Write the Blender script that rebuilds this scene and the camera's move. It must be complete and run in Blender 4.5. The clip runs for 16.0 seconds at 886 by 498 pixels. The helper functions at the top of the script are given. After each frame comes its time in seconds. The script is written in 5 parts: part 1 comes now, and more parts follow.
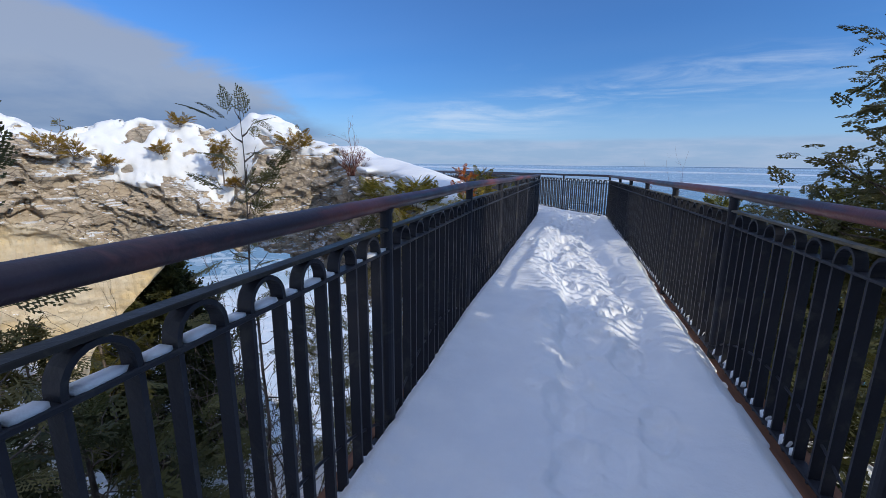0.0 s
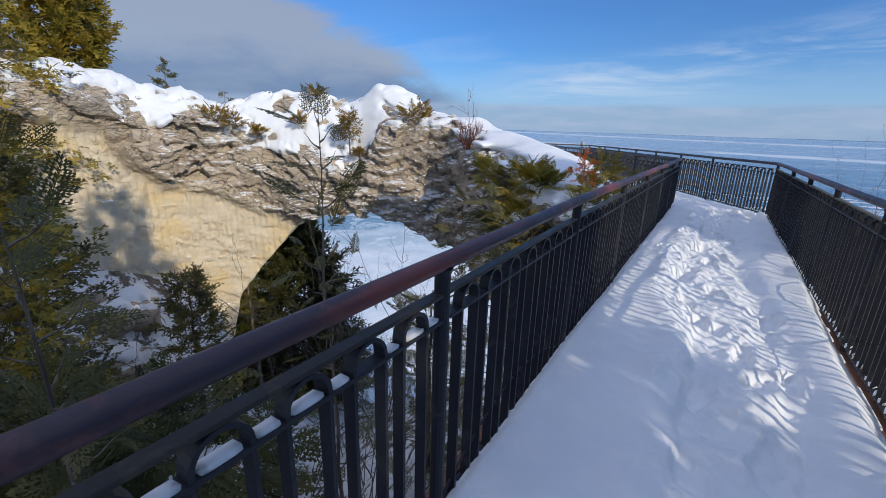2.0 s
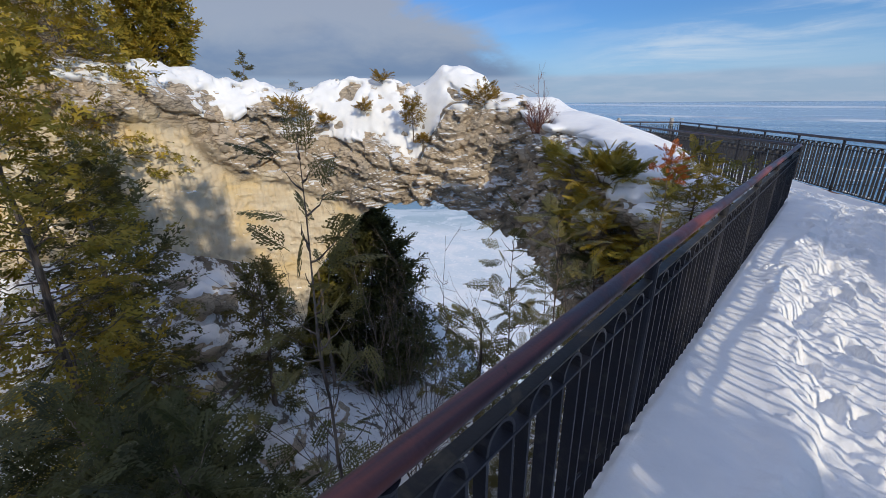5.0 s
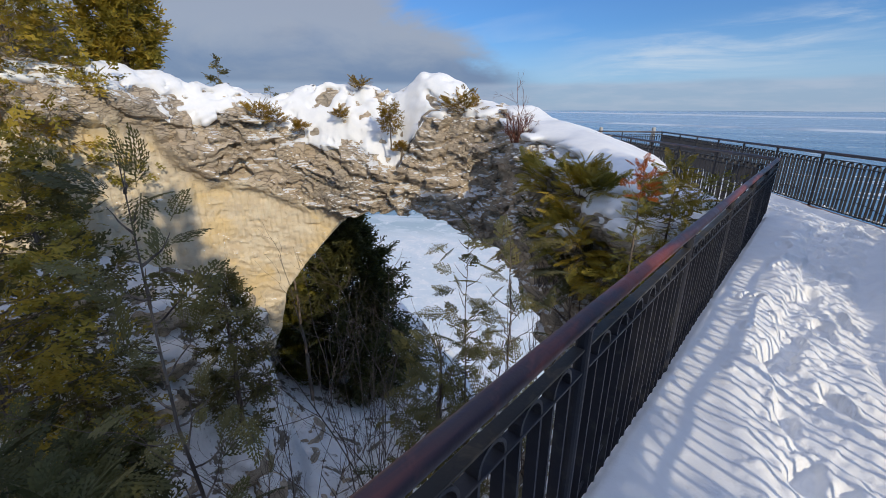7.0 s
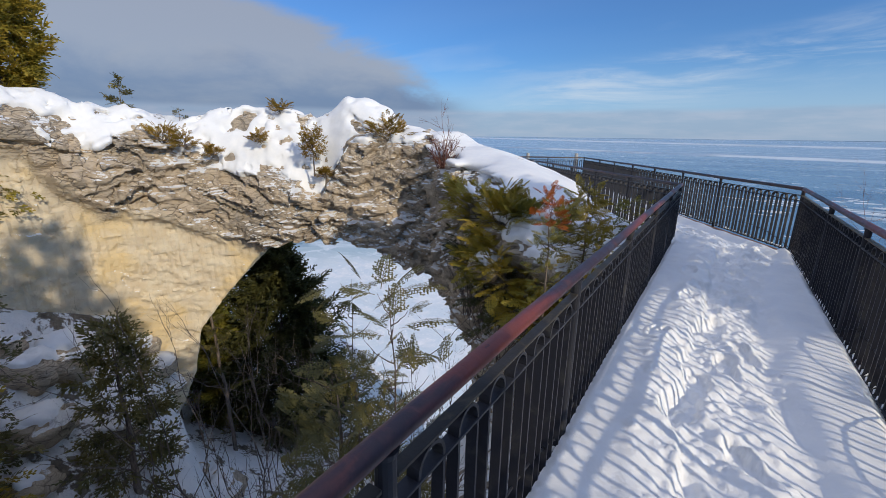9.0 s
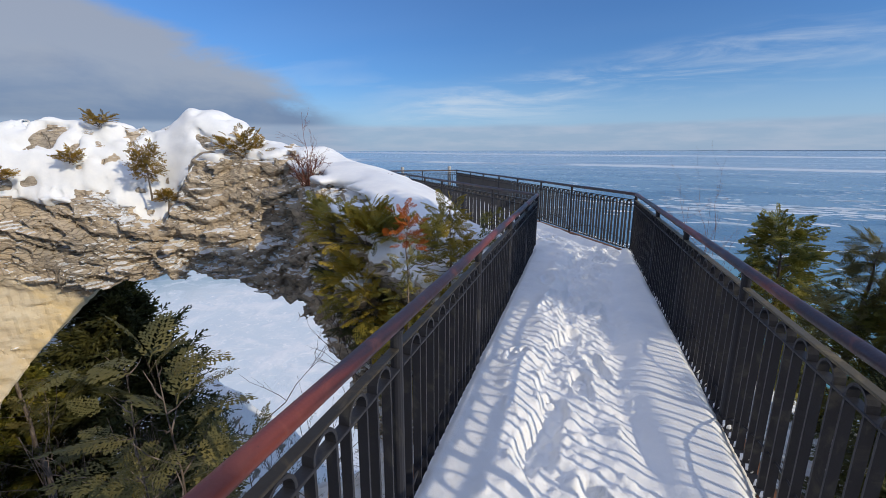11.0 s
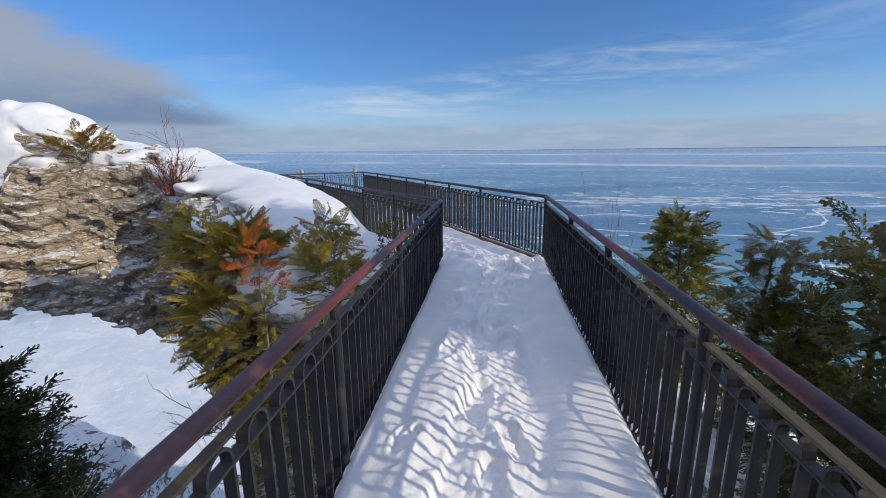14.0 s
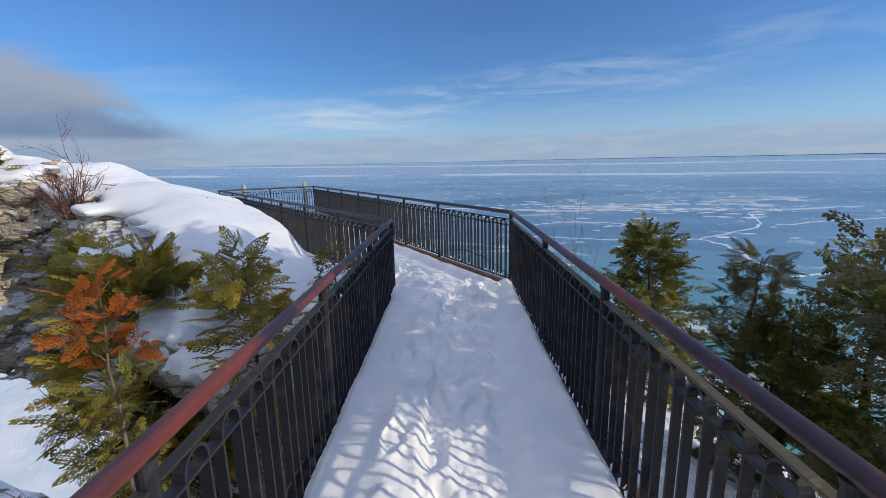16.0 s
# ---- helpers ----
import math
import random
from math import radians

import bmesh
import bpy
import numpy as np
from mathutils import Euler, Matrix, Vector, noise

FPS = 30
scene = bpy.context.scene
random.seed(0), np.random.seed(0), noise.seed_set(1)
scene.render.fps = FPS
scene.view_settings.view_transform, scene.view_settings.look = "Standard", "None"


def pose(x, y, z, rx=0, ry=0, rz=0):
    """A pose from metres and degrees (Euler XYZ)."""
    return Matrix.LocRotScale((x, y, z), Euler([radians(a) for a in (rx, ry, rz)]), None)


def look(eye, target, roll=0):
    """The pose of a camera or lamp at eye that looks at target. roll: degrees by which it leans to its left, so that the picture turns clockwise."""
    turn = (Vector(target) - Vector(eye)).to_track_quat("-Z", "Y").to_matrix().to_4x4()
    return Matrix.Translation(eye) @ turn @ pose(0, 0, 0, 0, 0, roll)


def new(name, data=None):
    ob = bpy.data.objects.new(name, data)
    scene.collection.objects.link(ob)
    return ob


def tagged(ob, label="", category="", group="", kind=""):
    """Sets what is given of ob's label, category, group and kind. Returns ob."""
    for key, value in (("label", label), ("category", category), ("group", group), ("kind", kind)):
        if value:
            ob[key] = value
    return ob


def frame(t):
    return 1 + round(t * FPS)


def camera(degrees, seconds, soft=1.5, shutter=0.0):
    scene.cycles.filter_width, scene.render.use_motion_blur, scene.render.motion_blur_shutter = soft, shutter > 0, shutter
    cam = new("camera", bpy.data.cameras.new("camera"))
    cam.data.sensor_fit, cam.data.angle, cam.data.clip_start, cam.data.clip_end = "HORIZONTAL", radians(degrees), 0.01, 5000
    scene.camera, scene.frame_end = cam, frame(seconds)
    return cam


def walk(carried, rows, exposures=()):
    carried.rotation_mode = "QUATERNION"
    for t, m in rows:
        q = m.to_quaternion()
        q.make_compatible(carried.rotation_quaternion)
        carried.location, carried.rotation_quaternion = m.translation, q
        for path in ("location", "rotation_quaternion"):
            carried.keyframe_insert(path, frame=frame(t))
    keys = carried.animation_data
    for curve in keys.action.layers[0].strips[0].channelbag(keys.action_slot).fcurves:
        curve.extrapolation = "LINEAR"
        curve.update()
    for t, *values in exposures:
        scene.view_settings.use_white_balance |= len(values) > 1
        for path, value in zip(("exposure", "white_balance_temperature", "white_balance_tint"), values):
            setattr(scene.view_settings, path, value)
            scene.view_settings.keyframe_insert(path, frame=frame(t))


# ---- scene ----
cam = camera(94.1, 16.0, soft=0.3)
PATH = [
    (0, (0.697, 1.102, 1.213), (0.134, 2.977, 0.803), 0.6),
    (0.5, (0.671, 1.237, 1.238), (-0.019, 3.062, 0.799), 1.2),
    (1, (0.670, 1.380, 1.263), (-0.151, 3.140, 0.786), 1.7),
    (1.5, (0.679, 1.494, 1.358), (-0.261, 3.180, 0.837), 1.8),
    (2, (0.655, 1.603, 1.452), (-0.385, 3.213, 0.882), 1.7),
    (2.5, (0.628, 1.735, 1.548), (-0.497, 3.271, 0.935), 1.2),
    (3, (0.615, 1.832, 1.589), (-0.582, 3.300, 0.945), 0.9),
    (3.5, (0.614, 1.959, 1.623), (-0.641, 3.369, 0.961), 0.3),
    (3.7, (0.631, 2.005, 1.620), (-0.659, 3.393, 0.980), -1.0),
    (5.8, (0.382, 2.477, 1.714), (-0.904, 3.846, 1.027), -0.2),
    (6, (0.398, 2.530, 1.722), (-0.885, 3.903, 1.037), -0.2),
    (6.5, (0.440, 2.717, 1.706), (-0.837, 4.106, 1.041), -0.0),
    (7, (0.454, 2.857, 1.705), (-0.804, 4.272, 1.060), 0.1),
    (7.5, (0.433, 3.023, 1.714), (-0.795, 4.473, 1.091), 0.1),
    (8, (0.419, 3.188, 1.724), (-0.766, 4.684, 1.125), 0.1),
    (8.5, (0.454, 3.353, 1.710), (-0.682, 4.899, 1.143), 0.4),
    (9, (0.530, 3.513, 1.706), (-0.537, 5.118, 1.171), 0.6),
    (9.5, (0.605, 3.643, 1.697), (-0.365, 5.317, 1.190), 0.9),
    (10, (0.608, 3.785, 1.682), (-0.239, 5.532, 1.199), 0.8),
    (10.2, (0.598, 3.852, 1.687), (-0.195, 5.624, 1.207), 0.8),
    (12.3, (0.787, 4.598, 1.732), (0.413, 6.506, 1.262), -0.8),
    (12.5, (0.748, 4.665, 1.726), (0.399, 6.577, 1.254), -0.4),
    (13, (0.689, 4.828, 1.733), (0.384, 6.747, 1.261), -0.6),
    (13.5, (0.689, 4.984, 1.708), (0.424, 6.909, 1.237), -0.5),
    (14, (0.742, 5.206, 1.707), (0.519, 7.137, 1.235), -0.6),
    (14.5, (0.736, 5.454, 1.692), (0.564, 7.391, 1.222), -1.0),
    (15, (0.695, 5.700, 1.690), (0.577, 7.643, 1.231), -1.4),
    (15.5, (0.712, 5.910, 1.669), (0.646, 7.860, 1.228), -1.2),
    (16, (0.772, 6.133, 1.692), (0.733, 8.087, 1.271), -1.2),
]
# the clip's camera starts cooler and warms its white balance as it leaves the shade
walk(cam, [(t, look(e, g, r)) for t, e, g, r in PATH], [(0.0, 0.04, 6250, 10), (2.5, 0.0, 6500, 10), (6.0, 0.0, 6900, 10), (16.0, 0.0, 6900, 10)])

# ---- light ----
SUN_DIR = Vector((0.859, -0.282, 0.432)).normalized()
sun_data = bpy.data.lights.new("sun", "SUN")
sun_data.energy, sun_data.angle, sun_data.color = 2.75, radians(0.55), (1.0, 0.905, 0.735)
sun = new("sun", sun_data)
sun.matrix_world = Matrix.Translation((40, -10, 30)) @ SUN_DIR.to_track_quat("Z", "Y").to_matrix().to_4x4()

world = bpy.data.worlds.new("sky")
scene.world = world
world.use_nodes = True


class Nodes:
    """Short hand for building node trees."""

    def __init__(self, tree):
        self.tree = tree
        tree.nodes.clear()

    def add(self, kind, **inputs):
        node = self.tree.nodes.new(kind)
        for key, value in inputs.items():
            name = key.replace("_", " ")
            sock = node.inputs[name] if name in node.inputs else node.inputs[int(key[1:])]
            self.feed(sock, value)
        return node

    def feed(self, sock, value):
        if isinstance(value, bpy.types.NodeSocket):
            self.tree.links.new(value, sock)
        elif isinstance(value, (tuple, list)) and len(value) == 3 and sock.type == "RGBA":
            sock.default_value = (*value, 1.0)
        else:
            sock.default_value = value

    def math(self, op, a, b=0.0, clamp=False):
        node = self.tree.nodes.new("ShaderNodeMath")
        node.operation, node.use_clamp = op, clamp
        self.feed(node.inputs[0], a)
        self.feed(node.inputs[1], b)
        return node.outputs[0]

    def mix(self, fac, a, b, blend="MIX"):
        node = self.tree.nodes.new("ShaderNodeMix")
        node.data_type, node.blend_type = "RGBA", blend
        self.feed(node.inputs[0], fac)
        self.feed(node.inputs[6], a)
        self.feed(node.inputs[7], b)
        return node.outputs[2]

    def ramp(self, value, lo, hi, out_lo=0.0, out_hi=1.0, smooth=True):
        node = self.tree.nodes.new("ShaderNodeMapRange")
        node.interpolation_type = "SMOOTHSTEP" if smooth else "LINEAR"
        for i, v in enumerate((value, lo, hi, out_lo, out_hi)):
            self.feed(node.inputs[i], v)
        return node.outputs[0]

    def noise(self, coord, scale, detail=4.0, rough=0.55, distort=0.0):
        node = self.add("ShaderNodeTexNoise", Vector=coord, Scale=scale, Detail=detail, Roughness=rough, Distortion=distort)
        return node.outputs[0]

    def mapped(self, coord, scale=(1, 1, 1), rot=(0, 0, 0), loc=(0, 0, 0)):
        node = self.add("ShaderNodeMapping", Vector=coord)
        node.inputs["Scale"].default_value = scale
        node.inputs["Rotation"].default_value = rot
        node.inputs["Location"].default_value = loc
        return node.outputs[0]


def build_sky():
    n = Nodes(world.node_tree)
    sky = n.add("ShaderNodeTexSky")
    sky.sky_type, sky.sun_disc = "NISHITA", False
    sky.sun_elevation, sky.sun_rotation = radians(25.5), math.atan2(SUN_DIR.x, SUN_DIR.y)
    sky.air_density, sky.dust_density, sky.ozone_density = 1.0, 0.6, 2.2
    way = n.add("ShaderNodeTexCoord").outputs["Generated"]
    xyz = n.add("ShaderNodeSeparateXYZ", Vector=way)
    x, y, z = xyz.outputs
    up = n.math("MAXIMUM", z, 0.02)
    # a flat cloud deck, seen in perspective
    plane = n.add("ShaderNodeCombineXYZ", X=n.math("DIVIDE", x, n.math("ADD", up, 0.12)), Y=n.math("DIVIDE", y, n.math("ADD", up, 0.12))).outputs[0]
    blue = n.mix(1.0, sky.outputs[0], (0.29, 0.66, 1.15), "MULTIPLY")
    # high thin streaks
    streak = n.noise(n.mapped(plane, (0.55, 1.9, 1), (0, 0, radians(-14))), 0.8, 4, 0.5, 0.9)
    wisps = n.math("MULTIPLY", n.ramp(streak, 0.42, 0.78), n.ramp(z, 0.03, 0.16))
    wisps = n.math("MULTIPLY", wisps, n.ramp(z, 0.27, 0.13))
    veil = n.math("MULTIPLY", n.noise(n.mapped(plane, (0.3, 0.9, 1), (0, 0, radians(-10))), 0.9, 3, 0.5), 0.12)
    cover = n.math("MAXIMUM", n.math("MULTIPLY", wisps, 0.34), n.math("MULTIPLY", veil, n.ramp(z, 0.7, 0.1)))
    col = n.mix(cover, blue, (5.6, 6.3, 7.2))
    # thin bright cloud overhead and behind, unseen, added to fill the shade
    col = n.mix(n.math("MULTIPLY", n.ramp(z, 0.40, 0.72), 0.85), col, (4.2, 5.05, 7.35))
    col = n.mix(n.math("MULTIPLY", n.ramp(z, 0.17, 0.04), 0.55), col, (3.5, 5.0, 7.2))
    # grey bank over the land side, thinning to a point over the lake
    turn = n.math("MULTIPLY", n.math("ARCTAN2", n.math("MULTIPLY", x, -1.0), y), 57.2958)
    rise = n.math("MULTIPLY", n.math("ARCSINE", z), 57.2958)
    # one long soft wisp low over the lake
    fibre = n.noise(n.mapped(way, (2.2, 2.2, 15), (0, radians(7), 0)), 1.6, 6, 0.62, 0.5)
    lane = n.math("SUBTRACT", rise, n.math("SUBTRACT", 7.2, n.math("MULTIPLY", turn, 0.12)))
    lane = n.ramp(n.math("ABSOLUTE", lane), 4.2, 0.3)
    lane = n.math("MULTIPLY", lane, n.math("MULTIPLY", n.math("MULTIPLY", n.ramp(turn, 32.0, 14.0), n.ramp(turn, -38.0, -8.0, 0.3, 1.0)), n.ramp(fibre, 0.40, 0.72)))
    col = n.mix(n.math("MULTIPLY", lane, 0.62), col, (5.6, 6.4, 7.4))
    lump = n.noise(n.mapped(way, (1, 1, 2.6)), 4.5, 6, 0.6, 0.3)
    edge = n.math("SUBTRACT", n.math("ADD", 6.0, n.math("MULTIPLY", n.math("SUBTRACT", turn, 33.0), 0.42)), rise)
    edge = n.math("ADD", edge, n.math("MULTIPLY", n.math("SUBTRACT", lump, 0.5), 10.0))
    bank = n.math("MULTIPLY", n.math("MULTIPLY", n.ramp(edge, -0.6, 3.0), n.ramp(rise, 60.0, 30.0)), n.ramp(turn, 27.0, 37.0))
    pale = n.math("ADD", rise, n.math("MULTIPLY", n.math("SUBTRACT", lump, 0.5), 10.0))
    grey = n.mix(n.ramp(pale, 2.5, 9.0), (1.35, 1.95, 3.3), (2.9, 3.3, 4.1))
    col = n.mix(n.math("MULTIPLY", bank, 0.88), col, grey)
    # low haze and distant cloud line over the lake
    low = n.noise(n.mapped(way, (5, 5, 30)), 1.5, 4, 0.6)
    line = n.ramp(n.math("ADD", z, n.math("MULTIPLY", n.math("SUBTRACT", low, 0.5), 0.012)), 0.060, 0.045)
    col = n.mix(n.math("MULTIPLY", line, 0.72), col, n.mix(n.ramp(low, 0.35, 0.7), (2.6, 3.6, 5.2), (3.5, 4.2, 5.6)))
    back = n.add("ShaderNodeBackground", Color=col, Strength=0.115)
    out = n.add("ShaderNodeOutputWorld", Surface=back.outputs[0])
    return out


build_sky()


# ---- materials ----
def material(name):
    mat = bpy.data.materials.new(name)
    mat.use_nodes = True
    n = Nodes(mat.node_tree)
    geo = n.add("ShaderNodeNewGeometry")
    bsdf = n.add("ShaderNodeBsdfPrincipled")
    n.add("ShaderNodeOutputMaterial", Surface=bsdf.outputs[0])
    return mat, n, geo, bsdf


def bump(n, height, strength, distance, onto=None):
    b = n.add("ShaderNodeBump", Height=height, Strength=strength, Distance=distance)
    if onto is not None:
        n.feed(b.inputs["Normal"], onto)
    return b.outputs[0]


def snow_nodes(n, pos):
    soft = n.noise(pos, 3.0, 4, 0.6)
    grain = n.noise(pos, 60.0, 3, 0.65)
    crumb = n.noise(pos, 18.0, 4, 0.6)
    col = n.mix(n.ramp(soft, 0.3, 0.75), (0.80, 0.81, 0.83), (0.88, 0.88, 0.88))
    h = n.math("ADD", n.math("MULTIPLY", crumb, 0.7), n.math("MULTIPLY", grain, 0.3))
    return col, h


def make_snow(name="snow", relief=0.35):
    mat, n, geo, bsdf = material(name)
    col, h = snow_nodes(n, geo.outputs["Position"])
    n.feed(bsdf.inputs["Base Color"], col)
    bsdf.inputs["Roughness"].default_value = 0.62
    bsdf.inputs["Specular IOR Level"].default_value = 0.28
    n.feed(bsdf.inputs["Normal"], bump(n, h, relief, 0.02))
    return mat


def make_rock():
    mat, n, geo, bsdf = material("limestone")
    pos = geo.outputs["Position"]
    dip = n.mapped(pos, (1, 1, 1), (radians(-5), radians(-7), 0))
    tan = n.add("ShaderNodeAttribute")
    tan.attribute_name = "tan"
    big = n.noise(pos, 0.55, 5, 0.6, 0.3)
    mid = n.noise(pos, 2.4, 6, 0.62, 0.4)
    fine = n.noise(pos, 16.0, 6, 0.7)
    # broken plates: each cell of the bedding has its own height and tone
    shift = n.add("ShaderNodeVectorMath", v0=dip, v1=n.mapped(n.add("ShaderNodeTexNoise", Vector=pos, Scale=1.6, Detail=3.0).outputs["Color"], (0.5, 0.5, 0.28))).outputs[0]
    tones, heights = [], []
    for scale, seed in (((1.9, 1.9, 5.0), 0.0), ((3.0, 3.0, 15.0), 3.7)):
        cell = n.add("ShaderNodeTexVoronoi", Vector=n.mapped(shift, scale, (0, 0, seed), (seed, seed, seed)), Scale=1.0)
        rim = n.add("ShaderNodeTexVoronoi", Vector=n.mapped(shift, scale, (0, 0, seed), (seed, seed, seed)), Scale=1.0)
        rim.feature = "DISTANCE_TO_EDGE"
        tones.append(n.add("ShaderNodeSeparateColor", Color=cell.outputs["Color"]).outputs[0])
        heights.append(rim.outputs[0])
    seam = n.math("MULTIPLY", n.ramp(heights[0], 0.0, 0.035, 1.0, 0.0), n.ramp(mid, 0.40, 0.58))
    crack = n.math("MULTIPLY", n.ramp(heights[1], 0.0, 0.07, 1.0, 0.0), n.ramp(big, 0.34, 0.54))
    cap = n.mix(tones[0], (0.43, 0.345, 0.255), (0.60, 0.49, 0.365))
    cap = n.mix(n.math("MULTIPLY", tones[1], 0.5), cap, (0.56, 0.46, 0.345))
    cap = n.mix(n.math("MULTIPLY", n.ramp(big, 0.48, 0.64), 0.8), cap, (0.37, 0.325, 0.27))
    cap = n.mix(n.ramp(mid, 0.56, 0.75), cap, (0.60, 0.475, 0.33))
    low = n.mix(n.ramp(mid, 0.3, 0.7), (0.62, 0.50, 0.34), (0.74, 0.64, 0.47))
    low = n.mix(n.ramp(big, 0.46, 0.62), low, (0.72, 0.55, 0.30))
    low = n.mix(n.math("MULTIPLY", tones[0], 0.35), low, (0.62, 0.55, 0.45))
    col = n.mix(tan.outputs["Fac"], cap, low)
    # dark joints, with the shade of the undercuts put into their colour
    joint_shade = n.math("SUBTRACT", 0.72, n.math("MULTIPLY", tan.outputs["Fac"], 0.67))
    col = n.mix(n.math("MULTIPLY", n.math("MAXIMUM", seam, n.math("MULTIPLY", crack, 0.7)), joint_shade), col, (0.13, 0.105, 0.085))
    col = n.mix(n.math("MULTIPLY", n.ramp(fine, 0.58, 0.78), 0.45), col, (0.19, 0.165, 0.135))
    h = n.math("MULTIPLY", n.math("ADD", n.math("MULTIPLY", tones[0], 0.70), n.math("MULTIPLY", tones[1], 0.55)), n.math("SUBTRACT", 1.0, n.math("MULTIPLY", tan.outputs["Fac"], 0.6)))
    h = n.math("ADD", h, n.math("ADD", n.math("MULTIPLY", fine, 0.45), n.math("MULTIPLY", mid, 0.25)))
    h = n.math("SUBTRACT", h, n.math("MULTIPLY", n.math("ADD", n.math("MULTIPLY", seam, 0.5), n.math("MULTIPLY", crack, 0.25)), n.math("SUBTRACT", 1.0, tan.outputs["Fac"])))
    soft = n.math("SUBTRACT", 1.0, n.math("MULTIPLY", tan.outputs["Fac"], 0.64))
    nrm = bump(n, n.math("MULTIPLY", h, soft), 0.85, 0.10)
    # snow lying on ledges
    upz = n.add("ShaderNodeSeparateXYZ", Vector=geo.outputs["Normal"]).outputs[2]
    lie = n.math("ADD", upz, n.math("MULTIPLY", n.math("SUBTRACT", n.noise(pos, 1.3, 6, 0.68, 0.4), 0.5), 1.3))
    lie = n.math("ADD", lie, n.math("MULTIPLY", n.math("SUBTRACT", n.noise(pos, 0.5, 3, 0.6), 0.52), 1.6))
    lie = n.math("SUBTRACT", lie, n.math("MULTIPLY", tan.outputs["Fac"], 0.12))
    lie = n.ramp(lie, 0.72, 0.79)
    scol, sh = snow_nodes(n, pos)
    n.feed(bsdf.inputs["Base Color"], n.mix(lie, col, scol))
    n.feed(bsdf.inputs["Roughness"], n.ramp(lie, 0, 1, 0.9, 0.62))
    bsdf.inputs["Specular IOR Level"].default_value = 0.25
    n.feed(bsdf.inputs["Normal"], nrm)
    return mat


def make_ground():
    mat, n, geo, bsdf = material("snowy_ground")
    pos = geo.outputs["Position"]
    scol, sh = snow_nodes(n, pos)
    mid = n.noise(pos, 1.1, 6, 0.65, 0.5)
    small = n.noise(pos, 5.0, 5, 0.65)
    earth = n.mix(n.ramp(small, 0.3, 0.7), (0.07, 0.055, 0.04), (0.24, 0.20, 0.155))
    bare = n.ramp(n.math("ADD", mid, n.math("MULTIPLY", n.math("SUBTRACT", small, 0.5), 0.5)), 0.54, 0.60)
    n.feed(bsdf.inputs["Base Color"], n.mix(bare, scol, earth))
    bsdf.inputs["Roughness"].default_value = 0.8
    n.feed(bsdf.inputs["Normal"], bump(n, n.math("ADD", mid, n.math("MULTIPLY", small, 0.5)), 0.8, 0.25))
    return mat


def make_paint(name, base, worn, red=0.0):
    mat, n, geo, bsdf = material(name)
    pos = geo.outputs["Position"]
    patch = n.noise(pos, 7.0, 5, 0.65, 0.6)
    fine = n.noise(pos, 90.0, 3, 0.6)
    col = n.mix(n.math("MULTIPLY", n.ramp(patch, 0.52, 0.70), 0.8), base, worn)
    if red:
        # red smears: paint wear and the sun's glint together, put into the colour
        smear = n.noise(n.mapped(pos, (1, 0.10, 1)), 8.0, 5, 0.55, 0.4)
        col = n.mix(n.math("MULTIPLY", n.ramp(smear, 0.44, 0.62), red), col, (0.36, 0.065, 0.030))
        flake = n.noise(pos, 34.0, 4, 0.6)
        col = n.mix(n.ramp(flake, 0.68, 0.72, 0.0, 0.6), col, (0.015, 0.013, 0.016))
    n.feed(bsdf.inputs["Base Color"], col)
    n.feed(bsdf.inputs["Roughness"], n.ramp(patch, 0.3, 0.7, 0.36, 0.55))
    bsdf.inputs["Specular IOR Level"].default_value = 0.5 if red else 0.2
    n.feed(bsdf.inputs["Normal"], bump(n, n.math("ADD", fine, patch), 0.25, 0.004))
    return mat


def make_wood(name, dark, light, along=(9, 0.6, 9)):
    mat, n, geo, bsdf = material(name)
    pos = geo.outputs["Position"]
    grain = n.noise(n.mapped(pos, along), 3.0, 6, 0.6, 0.5)
    blot = n.noise(pos, 2.0, 4, 0.6)
    col = n.mix(n.ramp(grain, 0.3, 0.7), dark, light)
    col = n.mix(n.math("MULTIPLY", n.ramp(blot, 0.5, 0.7), 0.4), col, dark)
    n.feed(bsdf.inputs["Base Color"], col)
    bsdf.inputs["Roughness"].default_value = 0.8
    n.feed(bsdf.inputs["Normal"], bump(n, grain, 0.5, 0.01))
    return mat


def make_leaf(name, dark, light, yellow, amount):
    mat, n, geo, bsdf = material(name)
    tint = n.add("ShaderNodeAttribute")
    tint.attribute_name = "tint"
    pos = geo.outputs["Position"]
    clump = n.noise(pos, 1.6, 3, 0.6)
    col = n.mix(tint.outputs["Fac"], dark, light)
    col = n.mix(n.math("MULTIPLY", n.ramp(clump, 0.40, 0.62), amount), col, yellow)
    n.feed(bsdf.inputs["Base Color"], col)
    bsdf.inputs["Roughness"].default_value = 0.55
    bsdf.inputs["Specular IOR Level"].default_value = 0.3
    thin = n.add("ShaderNodeBsdfTranslucent", Color=col)
    both = n.add("ShaderNodeMixShader", Fac=0.32)
    n.feed(both.inputs[1], bsdf.outputs[0])
    n.feed(both.inputs[2], thin.outputs[0])
    out = [k for k in n.tree.nodes if k.bl_idname == "ShaderNodeOutputMaterial"][0]
    n.feed(out.inputs[0], both.outputs[0])
    return mat


